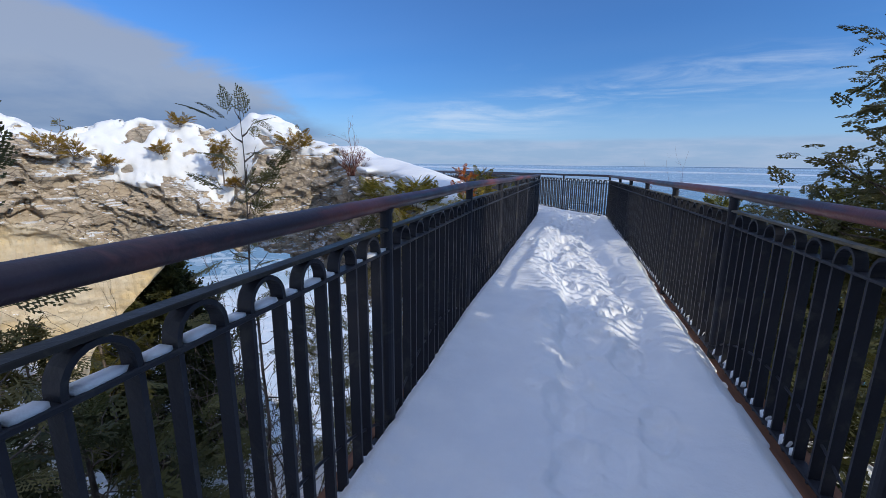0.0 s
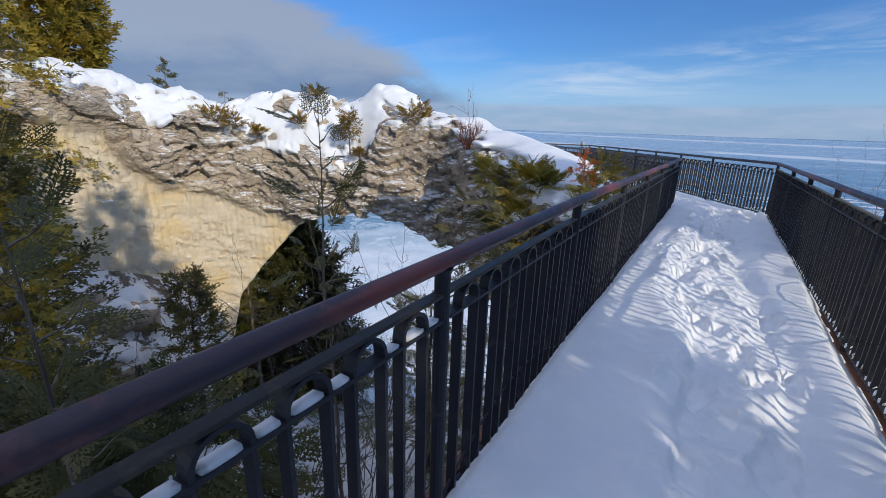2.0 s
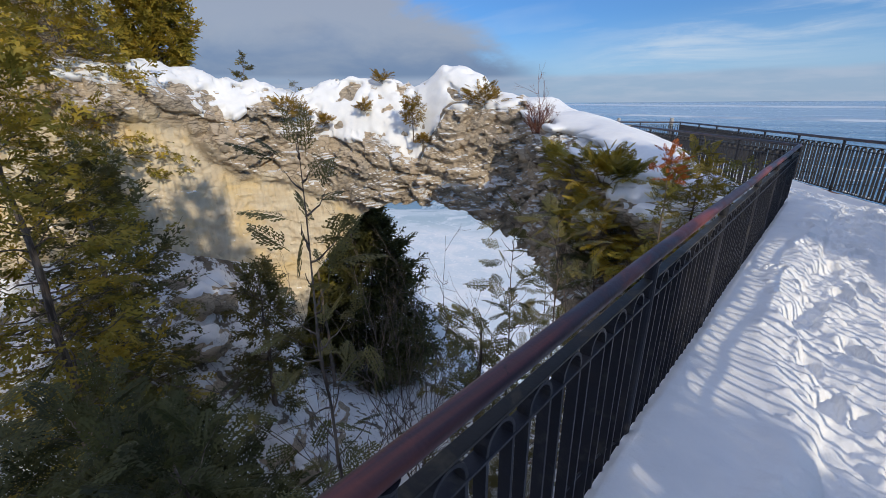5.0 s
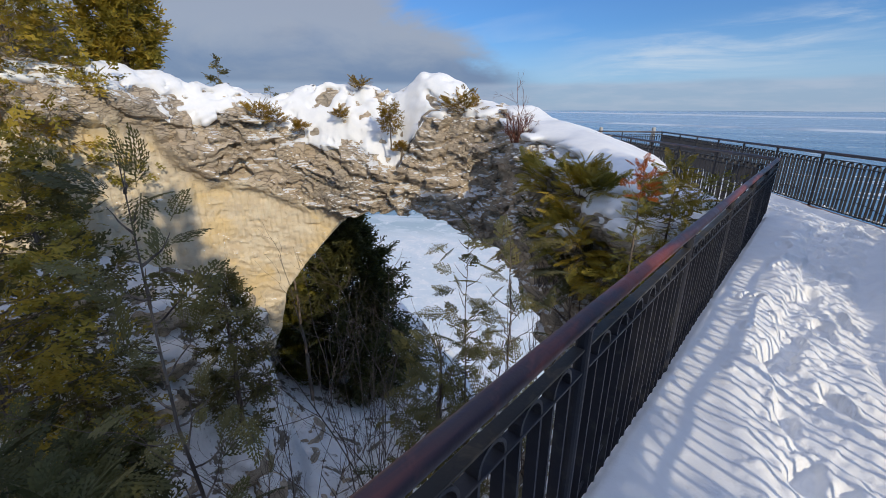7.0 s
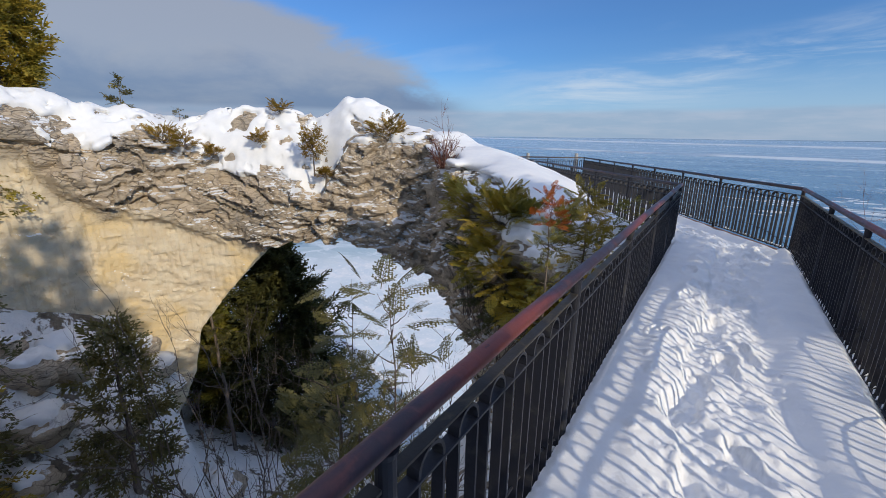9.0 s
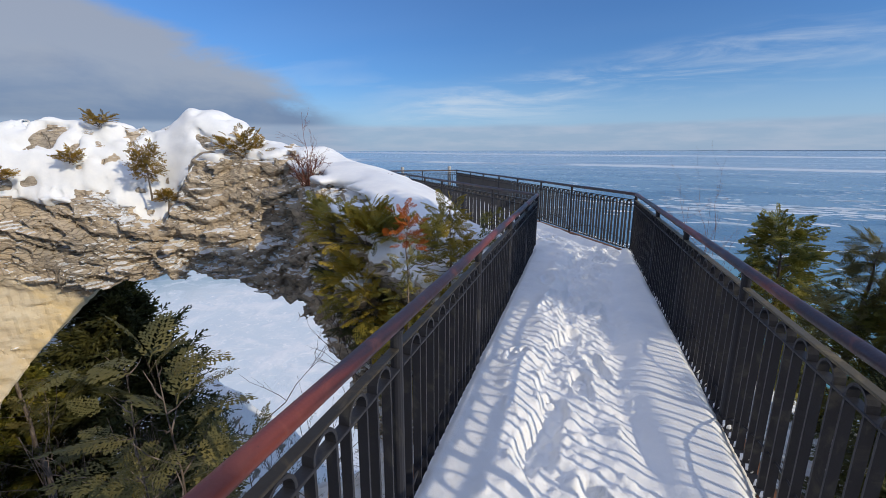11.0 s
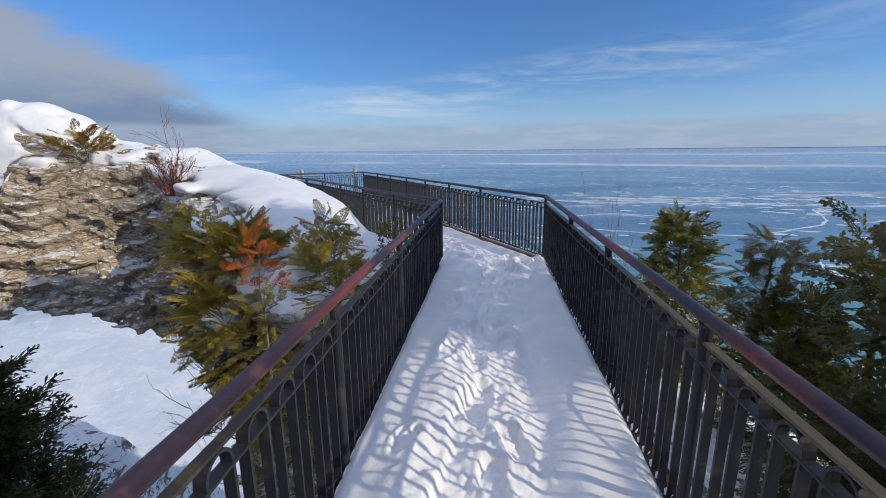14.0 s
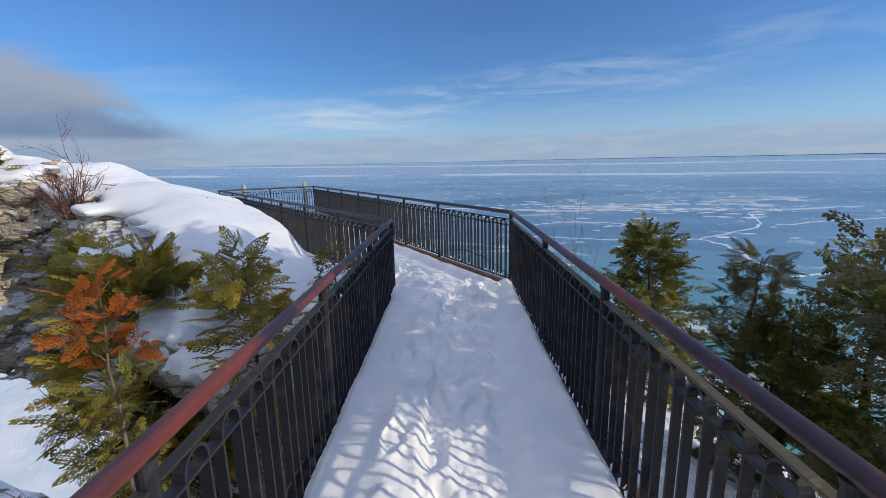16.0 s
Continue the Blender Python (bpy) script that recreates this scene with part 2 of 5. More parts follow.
def make_bark(name, dark, light):
    mat, n, geo, bsdf = material(name)
    pos = geo.outputs["Position"]
    strip = n.noise(n.mapped(pos, (26, 26, 3)), 1.0, 5, 0.65, 0.4)
    n.feed(bsdf.inputs["Base Color"], n.mix(n.ramp(strip, 0.35, 0.68), dark, light))
    bsdf.inputs["Roughness"].default_value = 0.85
    n.feed(bsdf.inputs["Normal"], bump(n, strip, 0.6, 0.01))
    return mat


def make_lake():
    mat, n, geo, bsdf = material("lake_ice")
    pos = geo.outputs["Position"]
    xyz = n.add("ShaderNodeSeparateXYZ", Vector=pos)
    x, y = xyz.outputs[0], xyz.outputs[1]
    # distance out from the shore, and how far round to the land-fast side
    out = n.math("ADD", n.math("MULTIPLY", y, 0.86), n.math("MULTIPLY", x, 0.30))
    warp = n.noise(pos, 0.012, 5, 0.6, 0.6)
    wob = n.math("MULTIPLY", n.math("SUBTRACT", warp, 0.5), 90.0)
    fast = n.math("ADD", n.math("MULTIPLY", x, -0.74), n.math("MULTIPLY", y, -0.20))
    # land-fast snow covered ice in the bay
    reach = n.math("SUBTRACT", n.math("ADD", n.math("MULTIPLY", n.math("ADD", y, n.math("MULTIPLY", x, -1.0)), 0.7071), 0.0), wob)
    left = n.ramp(n.math("ADD", x, n.math("MULTIPLY", wob, 0.15)), 2.0, -16.0)
    shelf = n.math("MULTIPLY", n.ramp(reach, 196.0, 172.0), left)
    # drifting floes and refrozen leads
    streak = n.noise(n.mapped(pos, (0.0028, 0.0075, 1), (0, 0, radians(-14))), 1.0, 5, 0.55, 1.0)
    plate = n.noise(n.mapped(pos, (0.016, 0.030, 1), (0, 0, radians(8))), 1.0, 7, 0.62, 0.9)
    band = n.noise(n.mapped(pos, (0.0005, 0.0028, 1), (0, 0, radians(-6))), 1.0, 4, 0.55, 0.8)
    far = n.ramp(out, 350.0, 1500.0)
    white = n.math("MULTIPLY", n.ramp(plate, 0.61, 0.64), n.ramp(streak, 0.54, 0.60))
    lead = n.add("ShaderNodeTexVoronoi", Vector=n.mapped(n.add("ShaderNodeVectorMath", v0=pos, v1=n.add("ShaderNodeCombineXYZ", X=wob, Y=n.math("MULTIPLY", wob, -0.6)).outputs[0]).outputs[0], (0.0065, 0.010, 1)), Scale=1.0)
    lead.feature = "DISTANCE_TO_EDGE"
    seam = n.math("MULTIPLY", n.ramp(lead.outputs[0], 0.026, 0.010), n.ramp(n.noise(pos, 0.03, 4, 0.6), 0.47, 0.62))
    white = n.math("MAXIMUM", white, n.math("MULTIPLY", seam, 0.5))
    white = n.math("MAXIMUM", white, n.math("MULTIPLY", n.math("MULTIPLY", n.ramp(band, 0.57, 0.68), n.ramp(out, 600, 1200)), 0.55))
    stray = n.math("MULTIPLY", n.math("SUBTRACT", n.noise(n.mapped(pos, (0.0014, 0.0014, 1)), 1.0, 5, 0.6), 0.5), 500.0)
    for middle, half in ((1150.0, 110.0), (2600.0, 240.0)):
        away = n.math("ABSOLUTE", n.math("SUBTRACT", n.math("ADD", out, stray), middle))
        white = n.math("MAXIMUM", white, n.math("MULTIPLY", n.ramp(away, half, half * 0.4), n.ramp(n.noise(n.mapped(pos, (0.002, 0.0006, 1)), 1.0, 3, 0.5), 0.36, 0.52)))
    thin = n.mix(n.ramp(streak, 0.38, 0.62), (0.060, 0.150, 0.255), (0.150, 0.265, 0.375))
    # haze over the distance, put into the ice colour
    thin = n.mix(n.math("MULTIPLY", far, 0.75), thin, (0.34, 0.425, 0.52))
    # shallow green water by the shore
    shallow = n.ramp(n.math("ADD", out, wob), 250.0, 95.0)
    bay = n.ramp(x, 10.0, -40.0)
    thin = n.mix(n.math("MULTIPLY", shallow, n.math("SUBTRACT", 1.0, bay)), thin, (0.10, 0.29, 0.31))
    thin = n.mix(n.math("MULTIPLY", n.math("MULTIPLY", bay, 0.8), n.ramp(reach, 600.0, 250.0)), thin, (0.25, 0.385, 0.45))
    foam = n.math("MULTIPLY", n.ramp(n.noise(n.mapped(pos, (0.05, 0.05, 1)), 1.0, 6, 0.65, 1.0), 0.48, 0.60), n.math("MULTIPLY", bay, n.ramp(reach, 330.0, 200.0)))
    white = n.math("MAXIMUM", white, foam)
    slush = n.math("MULTIPLY", n.ramp(plate, 0.50, 0.60), n.ramp(n.math("ADD", out, wob), 150.0, 90.0))
    white = n.math("MAXIMUM", white, slush)
    col = n.mix(n.math("MULTIPLY", white, 0.66), thin, (0.78, 0.84, 0.89))
    mott = n.noise(pos, 0.10, 6, 0.65, 0.6)
    shelf_col = n.mix(n.ramp(mott, 0.42, 0.62), (0.66, 0.73, 0.78), (0.80, 0.82, 0.84))
    speck = n.noise(pos, 0.55, 5, 0.7, 0.5)
    shelf_col = n.mix(n.ramp(speck, 0.55, 0.68), shelf_col, (0.88, 0.89, 0.90))
    rim = n.math("MULTIPLY", n.ramp(reach, 140.0, 176.0), n.ramp(mott, 0.42, 0.55))
    shelf_col = n.mix(n.math("MULTIPLY", rim, 0.8), shelf_col, (0.33, 0.47, 0.54))
    col = n.mix(shelf, col, shelf_col)
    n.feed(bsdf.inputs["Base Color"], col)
    rough = n.ramp(n.math("MAXIMUM", white, shelf), 0.0, 1.0, 0.22, 0.75)
    n.feed(bsdf.inputs["Roughness"], rough)
    bsdf.inputs["Specular IOR Level"].default_value = 0.3
    n.feed(bsdf.inputs["Normal"], bump(n, mott, 0.5, 1.2))
    return mat


def make_plain(name, col, rough=0.8, scale=3.0, vary=0.25):
    mat, n, geo, bsdf = material(name)
    t = n.noise(geo.outputs["Position"], scale, 5, 0.6)
    n.feed(bsdf.inputs["Base Color"], n.mix(n.ramp(t, 0.3, 0.7), tuple(c * (1 - vary) for c in col), tuple(min(1, c * (1 + vary)) for c in col)))
    bsdf.inputs["Roughness"].default_value = rough
    return mat


SNOW = make_snow()
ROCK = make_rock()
GROUND = make_ground()
BLACK = make_paint("black_metal_paint", (0.028, 0.029, 0.037), (0.064, 0.062, 0.060))
# flat bar paints: tan on the lake-side walkway railing, brown on the others
TAN_BAR = make_paint("tan_bar_paint", (0.12, 0.10, 0.065), (0.27, 0.215, 0.125))
BAR_BROWN = make_paint("brown_bar_paint", (0.040, 0.036, 0.032), (0.11, 0.090, 0.062))
RAILTOP = make_paint("weathered_glinting_handrail_paint", (0.034, 0.019, 0.030), (0.125, 0.050, 0.050), 0.45)
RAILDARK = make_paint("dull_handrail_paint", (0.030, 0.026, 0.032), (0.070, 0.055, 0.055), 0.10)
TIMBER = make_wood("deck_timber", (0.13, 0.055, 0.03), (0.25, 0.11, 0.055))
GREYWOOD = make_wood("bleached_post_wood", (0.33, 0.325, 0.315), (0.50, 0.49, 0.475), (12, 12, 0.8))
BARK = make_bark("cedar_bark", (0.07, 0.05, 0.04), (0.24, 0.19, 0.15))
TWIG = make_bark("bare_twig_bark", (0.06, 0.045, 0.04), (0.20, 0.15, 0.12))
REDTWIG = make_bark("red_twig_bark", (0.10, 0.035, 0.025), (0.22, 0.09, 0.06))
CEDAR = make_leaf("cedar_foliage", (0.075, 0.092, 0.022), (0.22, 0.215, 0.045), (0.33, 0.26, 0.040), 0.55)
CEDAR_GOLD = make_leaf("winter_gold_cedar_foliage", (0.165, 0.148, 0.026), (0.39, 0.305, 0.047), (0.50, 0.34, 0.045), 0.65)
CEDAR_AMBER = make_leaf("amber_cedar_foliage", (0.17, 0.11, 0.022), (0.36, 0.235, 0.038), (0.42, 0.25, 0.040), 0.6)
CEDAR_DEEP = make_leaf("deep_green_cedar_foliage", (0.078, 0.080, 0.034), (0.18, 0.165, 0.060), (0.25, 0.195, 0.055), 0.5)
# darker copy of the cedar foliage with the shade put into its colour
CEDAR_SHADED = make_leaf("shaded_cedar_foliage", (0.040, 0.046, 0.020), (0.10, 0.105, 0.036), (0.17, 0.15, 0.035), 0.4)
CEDAR_DEAD = make_leaf("dead_orange_cedar_foliage", (0.33, 0.080, 0.014), (0.52, 0.145, 0.022), (0.56, 0.18, 0.03), 0.5)
LAKE = make_lake()
SHORE = make_plain("distant_shore", (0.17, 0.26, 0.38), 0.9, 0.002)
SIGNRED = make_wood("brown_sign_wood", (0.12, 0.045, 0.03), (0.22, 0.085, 0.05))


# ---- building helpers ----
def thing(name, label, category, group="", kind="", at=(0, 0, 0)):
    ob = new(name)
    ob.empty_display_size = 0.1
    ob.location = at
    return tagged(ob, label, category, group, kind)


def mesh_object(name, verts, faces, mat, parent=None, label="", smooth=False):
    """One mesh object from arrays of vertices and of faces, all with the same number of corners; world places, also under a parent."""
    verts, faces = np.asarray(verts, np.float32), np.asarray(faces, np.int32)
    if parent is not None:
        verts = verts - np.array(parent_place(parent), np.float32)
    me = bpy.data.meshes.new(name)
    k = faces.shape[1]
    me.vertices.add(len(verts))
    me.vertices.foreach_set("co", verts.ravel())
    me.loops.add(faces.size)
    me.loops.foreach_set("vertex_index", faces.ravel())
    me.polygons.add(len(faces))
    me.polygons.foreach_set("loop_start", np.arange(0, faces.size, k, dtype=np.int32))
    me.polygons.foreach_set("use_smooth", np.full(len(faces), smooth))
    me.update(calc_edges=True)
    me.materials.append(mat)
    ob = new(name, me)
    if parent is not None:
        ob.parent = parent
    if label:
        tagged(ob, label)
    return ob


def parent_place(ob):
    p = Vector((0, 0, 0))
    while ob is not None:
        p = p + ob.location
        ob = ob.parent
    return p


def part(name, bm, mat, parent, label="", smooth=False):
    """Link a bmesh as one mesh object under a thing; its places are relative to the thing."""
    me = bpy.data.meshes.new(name)
    bm.to_mesh(me)
    bm.free()
    me.materials.append(mat)
    if smooth:
        me.polygons.foreach_set("use_smooth", np.full(len(me.polygons), True))
    ob = new(name, me)
    ob.parent = parent
    if label:
        tagged(ob, label)
    return ob


def box(bm, lo, hi, bevel=0.0):
    m = Matrix.Translation([(a + b) / 2 for a, b in zip(lo, hi)]) @ Matrix.Diagonal([b - a for a, b in zip(lo, hi)] + [1])
    got = bmesh.ops.create_cube(bm, size=1, matrix=m)
    if bevel:
        edges = list({e for v in got["verts"] for e in v.link_edges})
        bmesh.ops.bevel(bm, geom=edges, offset=bevel, segments=1, affect="EDGES", clamp_overlap=True)


def sweep(points, radius, sides=8, flat=None):
    """Vertices and quads of a tube along points; radius may be a list; flat=(w, h) sweeps a flat bar with its width along x."""
    pts = np.asarray(points, float)
    rad = np.broadcast_to(np.asarray(radius, float), (len(pts),))
    tan = np.gradient(pts, axis=0)
    tan /= np.linalg.norm(tan, axis=1)[:, None] + 1e-9
    ref = np.where(np.abs(tan[:, 2:3]) > 0.9, np.array([[1.0, 0, 0]]), np.array([[0, 0, 1.0]]))
    a = np.cross(tan, ref)
    a /= np.linalg.norm(a, axis=1)[:, None]
    b = np.cross(a, tan)
    ang = np.arange(sides) * 2 * np.pi / sides
    ring = pts[:, None] + rad[:, None, None] * (np.cos(ang)[None, :, None] * a[:, None] + np.sin(ang)[None, :, None] * b[:, None])
    n = len(pts)
    i, j = np.meshgrid(np.arange(n - 1), np.arange(sides), indexing="ij")
    k = (j + 1) % sides
    quads = np.stack([i * sides + j, i * sides + k, (i + 1) * sides + k, (i + 1) * sides + j], -1).reshape(-1, 4)
    return ring.reshape(-1, 3), quads


def hashed(ix, iy, iz, seed=0):
    h = (ix.astype(np.int64) * 374761393 + iy.astype(np.int64) * 668265263 + iz.astype(np.int64) * 2147483647 + seed * 1274126177) & 0xFFFFFFFF
    h = ((h ^ (h >> 13)) * 1274126177) & 0xFFFFFFFF
    h = ((h ^ (h >> 16)) * 2246822519) & 0xFFFFFFFF
    return ((h ^ (h >> 15)) & 0xFFFFFF).astype(np.float32) / 16777215.0


def vnoise(p, seed=0):
    """Smooth value noise of the points p (n, 3), 0 to 1."""
    f = np.floor(p)
    u = (p - f).astype(np.float32)
    u = u * u * u * (u * (u * 6 - 15) + 10)
    i = f.astype(np.int64)
    total = np.zeros(len(p), np.float32)
    for dx in (0, 1):
        for dy in (0, 1):
            for dz in (0, 1):
                w = (u[:, 0] if dx else 1 - u[:, 0]) * (u[:, 1] if dy else 1 - u[:, 1]) * (u[:, 2] if dz else 1 - u[:, 2])
                total += w * hashed(i[:, 0] + dx, i[:, 1] + dy, i[:, 2] + dz, seed)
    return total


def fbm(p, octaves=4, seed=0, gain=0.5):
    total, amp, norm = np.zeros(len(p), np.float32), 1.0, 0.0
    for o in range(octaves):
        total += amp * vnoise(p * 2.0 ** o + 17.3 * o, seed + o)
        norm += amp
        amp *= gain
    return total / norm


def flat_noise(x, y, scale, octaves=4, seed=0):
    p = np.stack([np.ravel(x) * scale, np.ravel(y) * scale, np.full(np.size(x), 0.37 + seed)], -1)
    return fbm(p, octaves, seed).reshape(np.shape(x))


def smooth01(v, lo, hi):
    t = np.clip((v - lo) / (hi - lo), 0, 1)
    return t * t * (3 - 2 * t)


def surface_nets(F, origin, h):
    """Vertices and quads of the zero surface of the grid F (inside below zero)."""
    nx, ny, nz = F.shape
    neg = F < 0
    cell = np.zeros((nx - 1, ny - 1, nz - 1), np.int8)
    corners = [(a, b, c) for a in (0, 1) for b in (0, 1) for c in (0, 1)]
    for a, b, c in corners:
        cell += neg[a:nx - 1 + a, b:ny - 1 + b, c:nz - 1 + c]
    ci = np.argwhere((cell > 0) & (cell < 8))
    index = np.full(cell.shape, -1, np.int32)
    index[ci[:, 0], ci[:, 1], ci[:, 2]] = np.arange(len(ci))
    val = {c: F[ci[:, 0] + c[0], ci[:, 1] + c[1], ci[:, 2] + c[2]] for c in corners}
    total, count = np.zeros((len(ci), 3), np.float32), np.zeros(len(ci), np.float32)
    for c in corners:
        for axis in range(3):
            if c[axis]:
                continue
            d = tuple(1 if k == axis else c[k] for k in range(3))
            fa, fb = val[c], val[d]
            hit = (fa < 0) != (fb < 0)
            t = np.where(hit, fa / np.where(hit, fa - fb, 1), 0)
            p = np.tile(np.array(c, np.float32), (len(ci), 1))
            p[:, axis] = t
            total[hit] += p[hit]
            count[hit] += 1
    verts = (ci + total / count[:, None]) * h + np.asarray(origin)
    quads = []
    for axis in range(3):
        lo = [slice(1, -1)] * 3
        hi = [slice(1, -1)] * 3
        lo[axis], hi[axis] = slice(0, -1), slice(1, None)
        cross = np.argwhere(neg[tuple(lo)] != neg[tuple(hi)])
        p = cross + np.array([0 if k == axis else 1 for k in range(3)])
        u, v = (axis + 1) % 3, (axis + 2) % 3
        ids = []
        for du, dv in ((1, 1), (0, 1), (0, 0), (1, 0)):
            q = p.copy()
            q[:, u] -= du
            q[:, v] -= dv
            ids.append(index[q[:, 0], q[:, 1], q[:, 2]])
        quad = np.stack(ids, -1)
        inside = neg[p[:, 0], p[:, 1], p[:, 2]]
        quad[~inside] = quad[~inside][:, ::-1]
        quads.append(quad)
    quads = np.concatenate(quads)
    return verts, quads[(quads >= 0).all(1)]


def largest(verts, quads, least=400):
    """Leave out loose crumbs of a surface."""
    label = np.arange(len(verts))
    edges = np.concatenate([quads[:, [0, 1]], quads[:, [1, 2]], quads[:, [2, 3]]])
    for _ in range(200):
        low = np.minimum(label[edges[:, 0]], label[edges[:, 1]])
        was = label.copy()
        np.minimum.at(label, edges[:, 0], low)
        np.minimum.at(label, edges[:, 1], low)
        label = label[label]
        if (label == was).all():
            break
    count = np.bincount(label, minlength=len(verts))
    keep = count[label] >= min(least, count.max())
    order = np.cumsum(keep) - 1
    return verts[keep], order[quads[keep[quads].all(1)]]


def relaxed(verts, quads, times):
    """Even out a surface."""
    edges = np.concatenate([quads[:, [0, 1]], quads[:, [1, 2]], quads[:, [2, 3]], quads[:, [3, 0]]])
    both = np.concatenate([edges, edges[:, ::-1]])
    count = np.bincount(both[:, 0], minlength=len(verts))[:, None]
    for _ in range(times):
        mean = np.stack([np.bincount(both[:, 0], verts[both[:, 1], c], len(verts)) for c in range(3)], 1) / np.maximum(count, 1)
        verts = 0.4 * verts + 0.6 * mean
    return verts


def curve_points(ctrl, per=12):
    """A smooth curve through control points."""
    c = np.asarray(ctrl, float)
    c = np.vstack([2 * c[0] - c[1], c, 2 * c[-1] - c[-2]])
    out = []
    for i in range(1, len(c) - 2):
        t = np.linspace(0, 1, per, endpoint=False)[:, None]
        p0, p1, p2, p3 = c[i - 1], c[i], c[i + 1], c[i + 2]
        out.append(0.5 * (2 * p1 + (p2 - p0) * t + (2 * p0 - 5 * p1 + 4 * p2 - p3) * t ** 2 + (3 * p1 - p0 - 3 * p2 + p3) * t ** 3))
    return np.vstack(out + [c[-2][None]])


# ---- the plan ----
CORNER, CORNER_R = (0.0, 11.39), (1.655, 12.12)
INNER_END, OUTER_END = (-7.24, 20.42), (-4.68, 22.68)
FALL_FROM, FALL = 4.0, 0.015
DECK_START = -1.9
LAKE_Z = -45.0


def deck_fall(y):
    """How far the walkway has sunk below its start, at y in the plan."""
    return -FALL * np.clip(np.asarray(y, float) - FALL_FROM, 0, None)


# foot of the rock wall round the bowl, from the land side to the walkway
FRONT = curve_points([(-14.3, 0.5), (-14.4, 3.2), (-14.4, 6.0), (-14.3, 8.5), (-13.4, 10.5), (-11.3, 12.2), (-9.5, 13.5), (-8.1, 14.2), (-6.8, 14.2), (-5.6, 13.4), (-4.9, 12.9), (-4.1, 12.15), (-3.3, 11.4), (-2.4, 10.85), (-1.5, 10.5), (-0.5, 10.1)])
ARC = np.concatenate([[0], np.cumsum(np.linalg.norm(np.diff(FRONT, axis=0), axis=1))])


def along(x, y):
    """Place along the wall and distance in front of it, of points of the plan."""
    tan = np.gradient(FRONT, axis=0)
    tan /= np.linalg.norm(tan, axis=1)[:, None]
    nrm = np.stack([tan[:, 1], -tan[:, 0]], 1)
    shape = np.shape(x)
    px, py = np.ravel(x), np.ravel(y)
    s, d = np.zeros(px.size), np.zeros(px.size)
    for i in range(0, px.size, 20000):
        v = np.stack([px[i:i + 20000], py[i:i + 20000]], -1)[:, None] - FRONT[None]
        dist = (v ** 2).sum(-1)
        k = dist.argmin(1)
        r = np.arange(len(k))
        side = (v[r, k] * nrm[k]).sum(-1)
        s[i:i + 20000] = ARC[k] + (v[r, k] * tan[k]).sum(-1)
        d[i:i + 20000] = np.sign(side) * np.sqrt(dist[r, k])
    return s.reshape(shape), d.reshape(shape)


def ground_height(x, y):
    x, y = np.asarray(x, float), np.asarray(y, float)
    bowl = np.maximum(-1.6 + 0.93 * x, -13.5)
    left_edge = 6.3 + np.clip(-18.2 - x, 0, 4) * 2.4
    plateau = np.maximum(2.0 + 0.06 * np.clip(-15 - x, 0, 60) - 6.0 * np.clip(y - left_edge, 0, None), -14)
    s, d = along(x, y)
    talus = -2.3 - 0.95 * np.clip(d, 0, None) - 0.60 * np.clip(y - 5.0, 0, None) - 2.2 * np.clip(y - 7.9, 0, None) - 8 * smooth01(s, 8.0, 9.2)
    z = np.maximum(bowl, np.where(s < 9.5, talus, -99))
    behind = smooth01(-x, 14.9, 15.6)
    z = z * (1 - behind) + np.maximum(z, plateau) * behind
    right = -0.7 - 0.50 * np.clip(x - 1.6, 0, None) - 0.9 * np.clip(x - 11.0, 0, None) - 0.24 * np.clip(y - 9, 0, None)
    z = np.where(x > 0, right * smooth01(x, 0, 1.6) + z * (1 - smooth01(x, 0, 1.6)), z)
    y0, y = y, y + 3.0 * (flat_noise(x, y, 0.16, 3, 9) - 0.5)
    open_side = 3.0 - 1.12 * (y - 10)
    left_side = np.where(x < -19.5, 2.5 - 1.6 * (y - 13.5), -9.0 - 1.6 * (y - 13.5))
    outer = left_side + (open_side - left_side) * smooth01(x, -4.0, 1.0)
    z = np.minimum(z, np.where(y > 10, outer, 99))
    y = y0
    z = np.maximum(z, -0.25 - 40 * smooth01(y, -3.5, 60) - 6 * smooth01(y, -3.0, 1.0))
    z = z + (flat_noise(x, y, 0.35, 4, 3) - 0.5) * 0.9
    return np.maximum(z, LAKE_Z - 2.0)


def ground_at(x, y):
    return float(ground_height(np.array([x]), np.array([y]))[0])


# ---- ground, lake, distance ----
def spaced(lo, hi, near_lo, near_hi, fine, grow=1.13):
    mid = list(np.arange(near_lo, near_hi + 1e-6, fine))
    step, v = fine, near_hi
    while v < hi:
        step *= grow
        v += step
        mid.append(v)
    step, v, front = fine, near_lo, []
    while v > lo:
        step *= grow
        v -= step
        front.append(v)
    return np.array(front[::-1] + mid)


def grid_faces(nu, nv):
    i, j = np.meshgrid(np.arange(nu - 1), np.arange(nv - 1), indexing="ij")
    a = i * nv + j
    return np.stack([a, a + nv, a + nv + 1, a + 1], -1).reshape(-1, 4)


gx, gy = np.meshgrid(spaced(-150, 130, -26, 12, 0.28), spaced(-60, 110, -4, 26, 0.28), indexing="ij")
gz = ground_height(gx, gy)
ground = mesh_object("ground", np.stack([gx, gy, gz], -1).reshape(-1, 3), grid_faces(*gx.shape), GROUND, smooth=True)
tagged(ground, "steep snowy slope with bare rock and earth patches", "ground", kind="structure")

ang = np.linspace(0, 2 * np.pi, 97)[:-1]
rad = np.array([0.0, 60, 150, 400, 1000, 2500, 4900])
lv = np.array([(r * math.cos(a), r * math.sin(a), LAKE_Z if r < 3000 else -19.0) for r in rad for a in ang])
